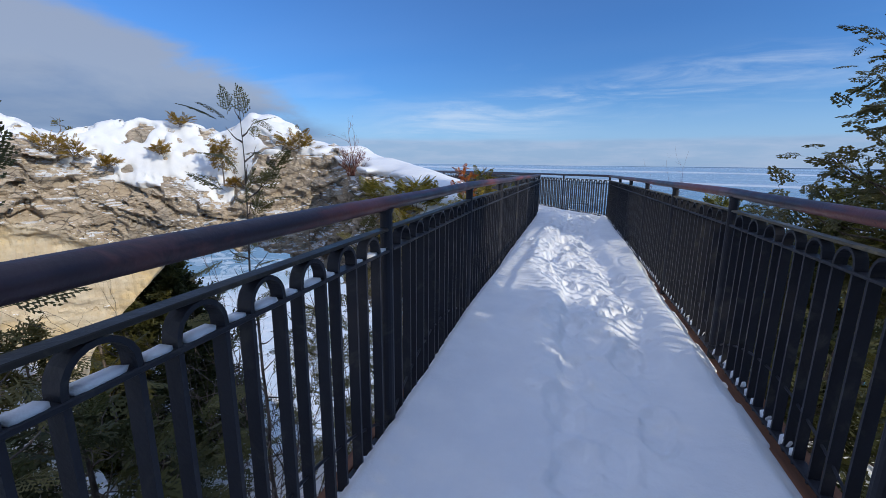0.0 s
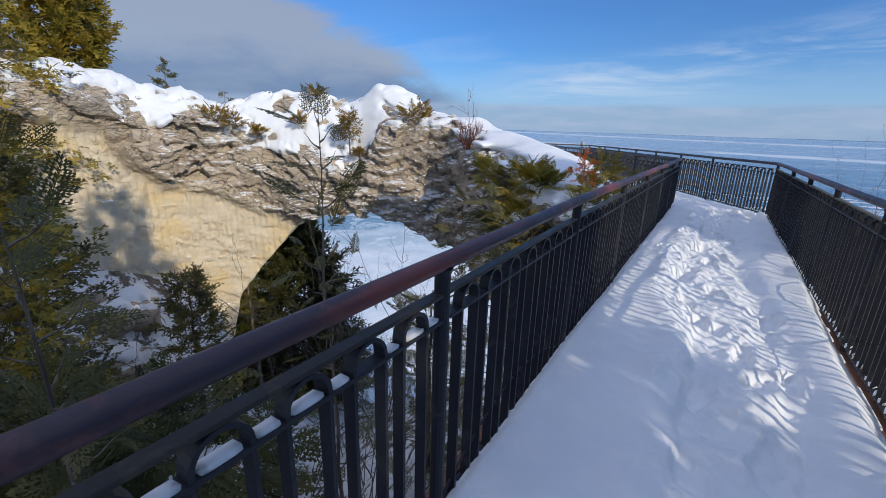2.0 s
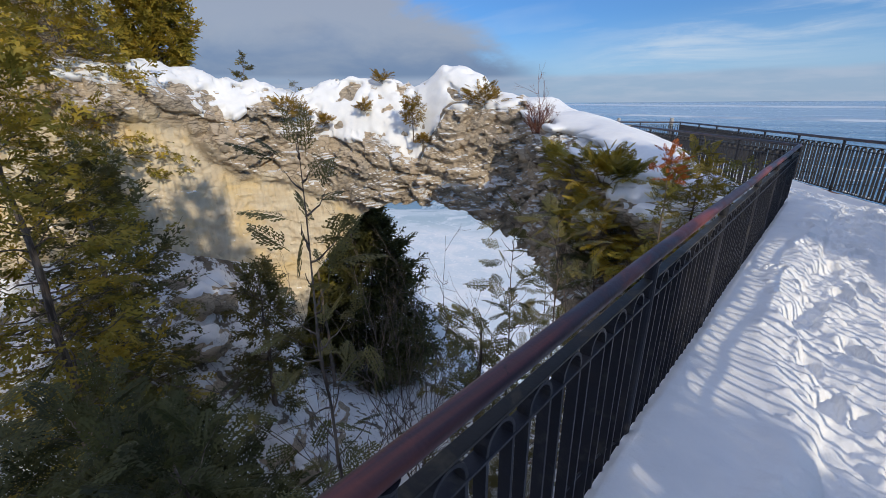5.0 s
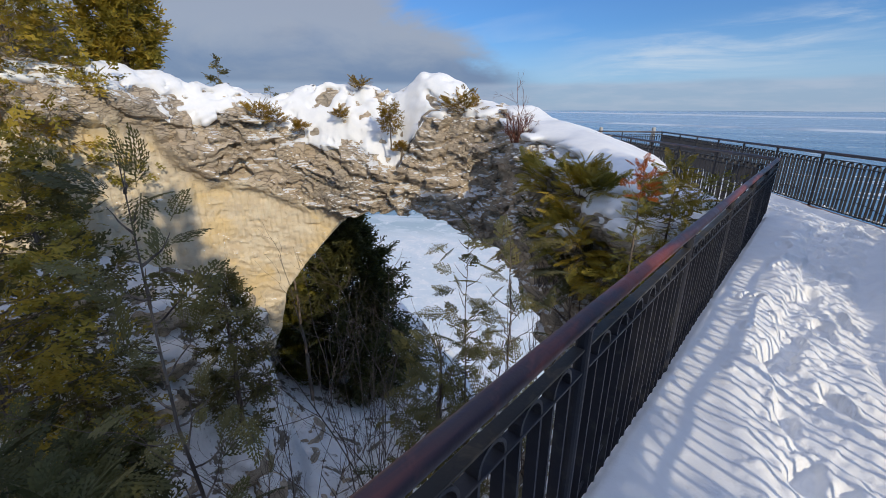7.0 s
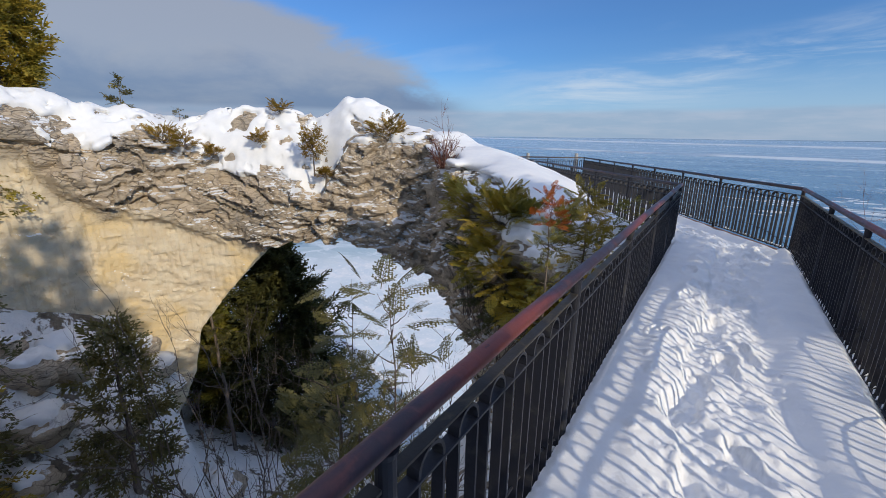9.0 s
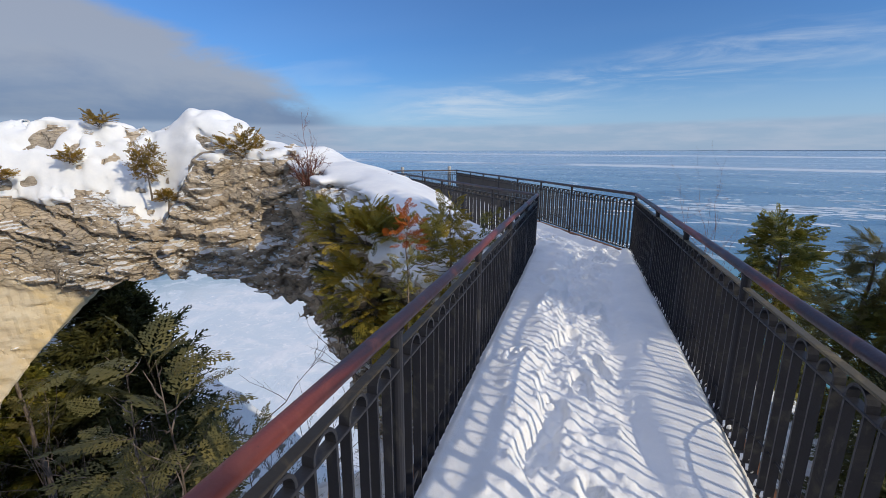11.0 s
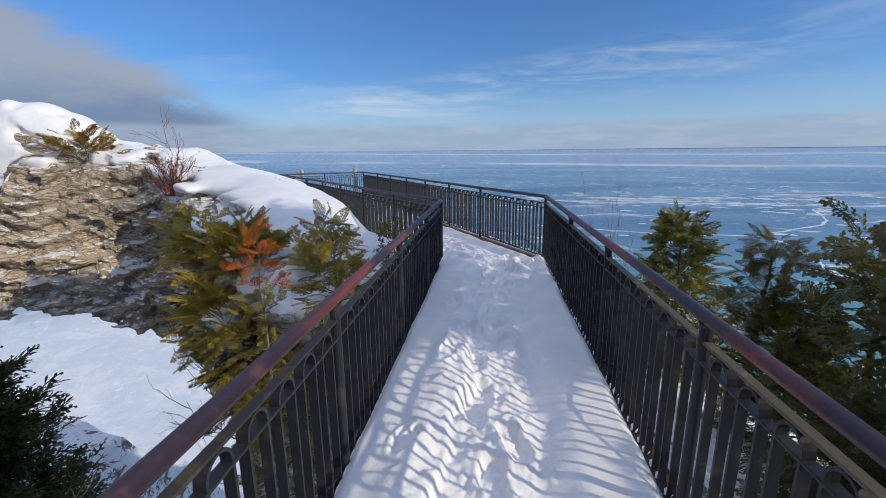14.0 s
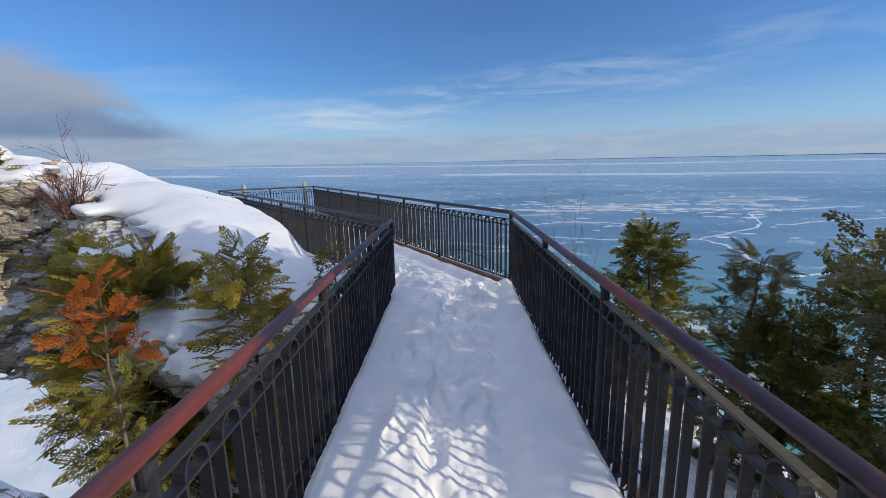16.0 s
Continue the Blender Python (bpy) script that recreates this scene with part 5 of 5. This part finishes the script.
def tuft(label, x, y, z, r, seed, boughs=22, sprays=4, size=0.28, mat=None, template=None, squat=0.7, name="cedar_shrub", droop=0.0):
    """A low sprawling cedar: boughs fanning out of one root, with sprays along their outer half."""
    g = np.random.default_rng(seed)
    ob = thing(name, label, "shrub", "cedars", at=(x, y, z))
    LV, LF, off = [], [], 0
    P, D, S, T = [], [], [], []
    for i in range(boughs):
        az, up = i * 2.39996 + g.normal(0, 0.3), g.uniform(0.05, 1.0) ** 0.8
        d = np.array([math.cos(az) * (1.15 - 0.75 * up), math.sin(az) * (1.15 - 0.75 * up), squat * up * 1.1 - droop * (1 - up)])
        length = r * g.uniform(0.55, 1.12)
        k = np.linspace(0, 1, 6)
        pts = np.array([x, y, z]) + g.normal(0, 0.04, 3) + d * length * k[:, None] + np.array([0, 0, 0.18 * length]) * (k ** 2)[:, None]
        pts[1:] += np.cumsum(g.normal(0, 0.03 * length, (5, 3)), 0)
        lv, lf = sweep(pts, 0.010 * (1.1 - k), 4)
        LV.append(lv)
        LF.append(lf + off)
        off += len(lv)
        pale = g.normal(0.5, 0.25)
        for j in range(sprays):
            q = 0.42 + 0.58 * (j + 0.5) / sprays
            at = np.array([np.interp(q, k, pts[:, c]) for c in range(3)])
            ahead = pts[5] - pts[3]
            ahead = ahead / np.linalg.norm(ahead)
            fan = (0.0 if j == sprays - 1 else (-1 if j % 2 else 1) * g.uniform(0.5, 1.0))
            c, s_ = math.cos(fan), math.sin(fan)
            P.append(at)
            D.append(np.array([ahead[0] * c - ahead[1] * s_, ahead[0] * s_ + ahead[1] * c, ahead[2] * 0.8]) + g.normal(0, 0.14, 3))
            S.append(size * g.uniform(0.7, 1.25))
            T.append(np.clip(pale + g.normal(0, 0.15), 0, 1))
    tagged(mesh_object("branchwork", np.concatenate(LV), np.concatenate(LF), BARK, ob, smooth=True), kind="stuff")
    N = np.stack([g.normal(0, 0.45, len(P)), g.normal(0, 0.45, len(P)), np.ones(len(P))], 1)
    foliage("foliage", np.array(P), np.array(D), N, np.array(S), np.array(T), FROND if template is None else template, CEDAR_GOLD if mat is None else mat, ob)
    return ob


def bare_shrub(label, x, y, top, seed, stems=5, spread=0.5, base=None, mat=None, thick=0.012, forks=3, name="bare_shrub"):
    """Leafless stems that fork into fine twigs."""
    g = np.random.default_rng(seed)
    base = ground_at(x, y) - 0.1 if base is None else base
    ob = thing(name, label, "shrub", "leafless shrubs", at=(x, y, base))
    height = top - base
    for s in range(stems):
        V, Fq, off = [], [], 0
        todo = [(np.array([x, y, base]) + g.normal(0, 0.06, 3) * (1, 1, 0), np.array([g.normal(0, spread), g.normal(0, spread), 1.0]), height * g.uniform(0.6, 1.0), thick, 0)]
        while todo:
            p, d, length, rad, depth = todo.pop()
            d = d / np.linalg.norm(d)
            k = np.linspace(0, 1, 6)
            bend = np.cumsum(g.normal(0, 0.035, (6, 3)), axis=0) * length
            pts = p + d * length * k[:, None] + bend - bend[0] + np.array([0, 0, 0.12 * length]) * (k ** 2)[:, None]
            v, f = sweep(pts, rad * (1 - 0.75 * k), 4)
            V.append(v)
            Fq.append(f + off)
            off += len(v)
            if depth < 3 and rad > 0.0012:
                for b in range(forks if depth else forks + 2):
                    q = g.uniform(0.25, 0.95)
                    at = np.array([np.interp(q, k, pts[:, c]) for c in range(3)])
                    todo.append((at, d + g.normal(0, 0.5, 3) + (0, 0, 0.1), length * g.uniform(0.25, 0.48), rad * 0.48, depth + 1))
        mesh_object("stem", np.concatenate(V), np.concatenate(Fq), TWIG if mat is None else mat, ob)
    return ob


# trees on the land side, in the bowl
cedar("cedar_tree", "low dark cedar on the slope close under the walkway", -2.0, 2.6, -0.35, 0.95, 116, limbs=56, twigs=6, sprays=2, size=0.28, template=FROND, mat=CEDAR_SHADED, shape=0.5)
cedar("cedar_tree", "low dark cedar on the slope close under the walkway", -1.7, 0.9, -0.45, 0.85, 117, limbs=40, twigs=6, sprays=2, size=0.28, template=FROND, mat=CEDAR_SHADED, shape=0.5)
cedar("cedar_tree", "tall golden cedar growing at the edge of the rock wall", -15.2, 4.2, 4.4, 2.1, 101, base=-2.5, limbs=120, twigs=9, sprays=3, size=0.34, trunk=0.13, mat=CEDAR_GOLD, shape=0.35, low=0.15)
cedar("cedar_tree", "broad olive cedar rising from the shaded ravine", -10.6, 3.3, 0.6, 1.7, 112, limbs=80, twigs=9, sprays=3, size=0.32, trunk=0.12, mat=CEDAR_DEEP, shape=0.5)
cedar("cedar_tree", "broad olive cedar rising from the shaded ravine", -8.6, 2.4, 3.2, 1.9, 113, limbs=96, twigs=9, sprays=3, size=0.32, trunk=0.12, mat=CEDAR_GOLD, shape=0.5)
cedar("cedar_tree", "dark cedar standing deep in the shaded ravine", -5.5, 2.7, -2.2, 1.4, 102, limbs=74, twigs=9, sprays=4, size=0.25, trunk=0.10, mat=CEDAR_SHADED, shape=0.5)
cedar("cedar_tree", "dark cedar crowding the shaded slope below the walkway", -3.7, 2.2, -0.9, 1.4, 103, limbs=60, twigs=7, sprays=2, size=0.30, mat=CEDAR_SHADED, template=FROND, shape=0.5)
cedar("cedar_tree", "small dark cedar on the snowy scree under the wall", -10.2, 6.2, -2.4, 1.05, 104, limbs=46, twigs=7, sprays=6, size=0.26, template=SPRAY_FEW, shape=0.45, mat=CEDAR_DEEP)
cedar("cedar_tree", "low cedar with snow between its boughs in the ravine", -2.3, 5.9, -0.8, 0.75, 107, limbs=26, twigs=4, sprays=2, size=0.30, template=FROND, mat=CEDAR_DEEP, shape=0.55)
cedar("cedar_tree", "dense conical cedar beyond the arch opening", -17.0, 14.7, -3.7, 3.7, 108, base=-15.5, limbs=150, twigs=13, sprays=8, size=0.50, template=SPRAY_FEW, mat=CEDAR_SHADED, trunk=0.16, shape=0.6, low=0.02)
cedar("cedar_tree", "sunlit green cedar beside the dense cedar beyond the arch", -18.9, 12.8, -6.6, 1.6, 114, base=-15.0, limbs=110, twigs=11, sprays=8, size=0.42, template=SPRAY_FEW, mat=CEDAR, trunk=0.14, shape=0.45, low=0.02)
cedar("cedar_tree", "golden green cedar on top of the rock wall", -17.0, 6.9, 8.0, 1.3, 109, base=2.0, limbs=110, twigs=9, sprays=8, size=0.34, template=SPRAY_FEW, mat=CEDAR_GOLD, trunk=0.14, shape=0.45, upturn=0.7)
cedar("cedar_tree", "small thin cedar behind the rock crest", -19.0, 10.62, 3.75, 0.8, 110, limbs=40, low=0.3, size=0.30, mat=CEDAR_DEEP)
cedar("cedar_tree", "small thin cedar behind the rock crest", -15.2, 11.05, 2.5, 0.5, 111, limbs=34, low=0.3, size=0.24, mat=CEDAR_DEEP)

# saplings and shrubs near the railing
cedar("cedar_sapling", "slender young cedar with sparse feathery sprays by the railing", -1.18, 3.16, 1.55, 0.42, 120, base=-2.9, limbs=44, twigs=4, sprays=1, size=0.19, template=FROND_FINE, trunk=0.022, mat=CEDAR_DEEP, upturn=0.45, full=0.7)
cedar("cedar_sapling", "thin young cedar with few dark sprays by the railing", -1.25, 1.95, 1.60, 0.42, 115, base=-2.9, limbs=32, twigs=4, sprays=1, size=0.20, template=FROND_FINE, trunk=0.022, mat=CEDAR_DEEP, upturn=0.5, full=0.6)
cedar("cedar_sapling", "slender young cedar with green sprays beside the railing", -1.1, 5.4, 0.80, 0.58, 121, base=-3.0, limbs=40, twigs=4, sprays=1, size=0.25, template=FROND_FINE, trunk=0.022, mat=CEDAR_DEEP, upturn=0.4)
cedar("cedar_sapling", "slender young cedar with open sprays beside the railing", -1.60, 5.6, 0.66, 0.55, 122, base=-3.4, limbs=34, twigs=4, sprays=1, size=0.25, template=FROND_FINE, trunk=0.020, mat=CEDAR_DEEP, upturn=0.4)
cedar("cedar_sapling", "young cedar with a dead orange top by the railing", -1.04, 8.05, 1.12, 0.20, 123, base=-1.9, limbs=46, twigs=7, sprays=1, size=0.13, template=FROND, trunk=0.030, upturn=0.45, shape=0.8, only=(0.64, 1.5, CEDAR_DEAD, "dead orange cedar sprays"))
tuft("bushy golden green cedar on the snowy ledge", -1.45, 10.15, 0.20, 0.36, 124, boughs=20, sprays=4, size=0.20, squat=1.0)
for i, (x, y, z, r, drop) in enumerate(((-2.75, 10.35, 0.05, 0.70, 0.2), (-2.4, 10.5, 0.12, 0.50, 0.2), (-1.75, 9.45, -1.1, 0.55, 0.5), (-3.5, 10.95, 0.10, 0.70, 0.2), (-2.6, 9.95, -0.45, 0.55, 0.5), (-3.2, 10.4, -0.8, 0.60, 0.6), (-4.2, 11.6, 0.05, 0.55, 0.3), (-4.75, 12.2, 0.12, 0.50, 0.3), (-3.0, 11.0, 0.30, 0.45, 0.0), (-2.4, 9.7, -0.75, 0.6, 0.5), (-3.75, 11.2, -0.25, 0.6, 0.5))):
    tuft("sprawling golden green cedar hanging over the snowy rock edge", x, y, z, r, 400 + i, boughs=20, sprays=4, size=0.31, droop=drop)
cedar("cedar_shrub", "upright green cedar bush close by the railing", -0.98, 9.5, 0.95, 0.28, 130, base=-0.5, limbs=56, twigs=5, sprays=1, size=0.22, template=FROND, trunk=0.022, low=0.03, mat=CEDAR_GOLD, category="shrub")
cedar("cedar_shrub", "small cedar tuft at the inner railing", -0.62, 10.9, 0.66, 0.26, 129, base=0.1, limbs=22, twigs=4, sprays=3, size=0.11, trunk=0.012, low=0.05, category="shrub")

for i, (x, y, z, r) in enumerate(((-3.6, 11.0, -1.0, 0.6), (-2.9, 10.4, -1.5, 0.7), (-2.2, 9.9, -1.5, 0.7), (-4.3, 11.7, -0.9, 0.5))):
    tuft("dark cedar hanging in the shade of the rock edge", x, y, z, r, 430 + i, boughs=20, sprays=4, size=0.30, mat=CEDAR_SHADED, droop=0.7)
for i, (x, y, top) in enumerate(((-3.2, 10.6, -0.6), (-3.9, 11.3, -0.9), (-2.4, 9.9, -0.9))):
    bare_shrub("tangled leafless brush under the snowy rock edge", x, y, top, 440 + i, stems=9, spread=0.55, base=top - 1.5, thick=0.012)

# growth on the crest of the arch
for i, (x, y, z, r) in enumerate(((-8.75, 14.2, 1.50, 0.95), (-9.0, 14.25, 1.70, 0.6), (-13.75, 9.55, 1.42, 0.5), (-13.35, 9.95, 1.30, 0.42), (-12.25, 11.75, 1.42, 0.26), (-12.95, 10.6, 1.02, 0.26), (-12.4, 12.75, 2.42, 0.32), (-10.35, 12.75, 0.35, 0.24))):
    tuft("stunted amber cedar sprawling on the snowy arch crest", x, y, z, r, 140 + i, boughs=24 if r > 0.6 else 18, sprays=4, size=0.16 + 0.14 * r, template=FROND_WIDE, mat=CEDAR_AMBER, squat=0.75)
cedar("cedar_sapling", "small crooked cedar on the arch face", -10.5, 12.5, 1.72, 0.40, 150, base=0.35, limbs=36, twigs=5, sprays=3, size=0.16, mat=CEDAR_AMBER, trunk=0.028, low=0.45, shape=0.4)
bare_shrub("dense leafless red-brown bush on the rock face", -6.3, 13.75, 1.60, 151, stems=26, spread=0.5, base=0.75, mat=REDTWIG, thick=0.016)
bare_shrub("tall thin leafless twigs on the arch crest", -6.6, 14.2, 2.75, 152, stems=2, spread=0.08, base=1.0, mat=REDTWIG, thick=0.012)

# leafless growth in the ravine
for i, (x, y, top) in enumerate(((-2.3, 4.7, 0.1), (-2.9, 5.4, -0.5), (-3.9, 6.2, -1.6), (-5.0, 6.6, -2.2), (-4.4, 5.0, -1.4), (-2.2, 6.6, -0.8), (-6.6, 8.2, -3.6), (-1.7, 6.9, -0.3))):
    bare_shrub("thin leafless grey-brown shrub in the snowy ravine", x, y, top, 160 + i, stems=4, spread=0.28)

# trees on the lake side
cedar("cedar_tree", "large dark cedar leaning out over the lake slope", 6.0, 8.2, 6.4, 2.5, 201, limbs=170, twigs=11, sprays=2, size=0.38, template=FROND_WIDE, trunk=0.17, mat=CEDAR_DEEP, low=0.15, upturn=0.35, extra=((0.345, 2.30, 1.9), (0.29, 2.5, 1.7)))
for i, (x, y, top, r) in enumerate(((6.6, 1.6, 4.6, 2.3), (7.4, -1.2, 8.6, 2.8), (5.6, -3.8, 7.6, 2.8), (9.6, -3.2, 10.6, 3.0), (10.2, -0.6, 9.0, 2.4), (4.7, 0.4, 8.6, 1.9))):
    cedar("cedar_tree", "large dense cedar shading the start of the walkway", x, y, top, r, 230 + i, limbs=62, twigs=8, sprays=5, size=0.42, template=SPRAY_FEW, trunk=0.17, mat=CEDAR_DEEP, shape=0.6)
cedar("cedar_tree", "golden green cedar below the railing on the lake side", 4.95, 14.54, 0.12, 1.0, 204, limbs=100, twigs=7, sprays=2, size=0.34, template=FROND_WIDE, mat=CEDAR)
cedar("cedar_tree", "slim dark cedar below the railing on the lake side", 4.57, 11.32, 0.42, 0.75, 205, limbs=70, twigs=6, sprays=2, size=0.24, template=FROND_FINE, mat=CEDAR_DEEP)
cedar("cedar_tree", "dense dark cedar close below the railing on the lake side", 5.7, 9.4, 1.0, 1.30, 210, limbs=64, twigs=8, sprays=2, size=0.30, template=FROND_WIDE, mat=CEDAR, shape=0.45)
cedar("cedar_tree", "dark bushy cedar on the slope below the railing", 5.75, 10.6, 0.5, 0.95, 211, limbs=54, twigs=8, sprays=2, size=0.27, template=FROND_WIDE, mat=CEDAR, shape=0.45)
cedar("cedar_tree", "green cedar on the slope below the railing", 5.0, 10.9, -0.35, 1.0, 206, limbs=50, twigs=8, sprays=2, size=0.28, template=FROND, mat=CEDAR)
cedar("cedar_tree", "dark cedar thicket on the slope below the railing", 4.7, 8.7, 0.0, 1.0, 212, limbs=28, twigs=6, sprays=2, size=0.28, mat=CEDAR, template=FROND)
cedar("cedar_tree", "dark cedar thicket on the slope below the railing", 3.9, 8.3, -0.35, 1.1, 207, limbs=34, twigs=7, sprays=2, size=0.30, mat=CEDAR_SHADED, template=FROND)
cedar("cedar_tree", "dark cedar thicket on the slope below the railing", 3.6, 6.3, -0.7, 1.0, 208, limbs=20, twigs=6, sprays=2, size=0.32, mat=CEDAR_SHADED, template=FROND)
cedar("cedar_tree", "dark cedar thicket on the slope below the railing", 3.5, 3.9, -0.6, 1.0, 209, limbs=20, twigs=6, sprays=2, size=0.32, mat=CEDAR_SHADED, template=FROND)
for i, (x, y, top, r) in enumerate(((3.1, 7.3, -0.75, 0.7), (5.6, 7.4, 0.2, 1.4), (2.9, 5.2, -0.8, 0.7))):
    cedar("cedar_tree", "low cedar filling the slope under the railing", x, y, top, r, 240 + i, limbs=34, twigs=8, sprays=5, size=0.18, mat=CEDAR if i % 2 else CEDAR_SHADED, template=SPRAY_FEW)
for i, (x, y, top) in enumerate(((4.3, 18.6, -0.4), (4.6, 18.9, -0.8), (3.2, 13.6, -0.6))):
    bare_shrub("tall thin leafless saplings against the lake", x, y, top, 220 + i, stems=4, spread=0.10, thick=0.014, mat=REDTWIG)
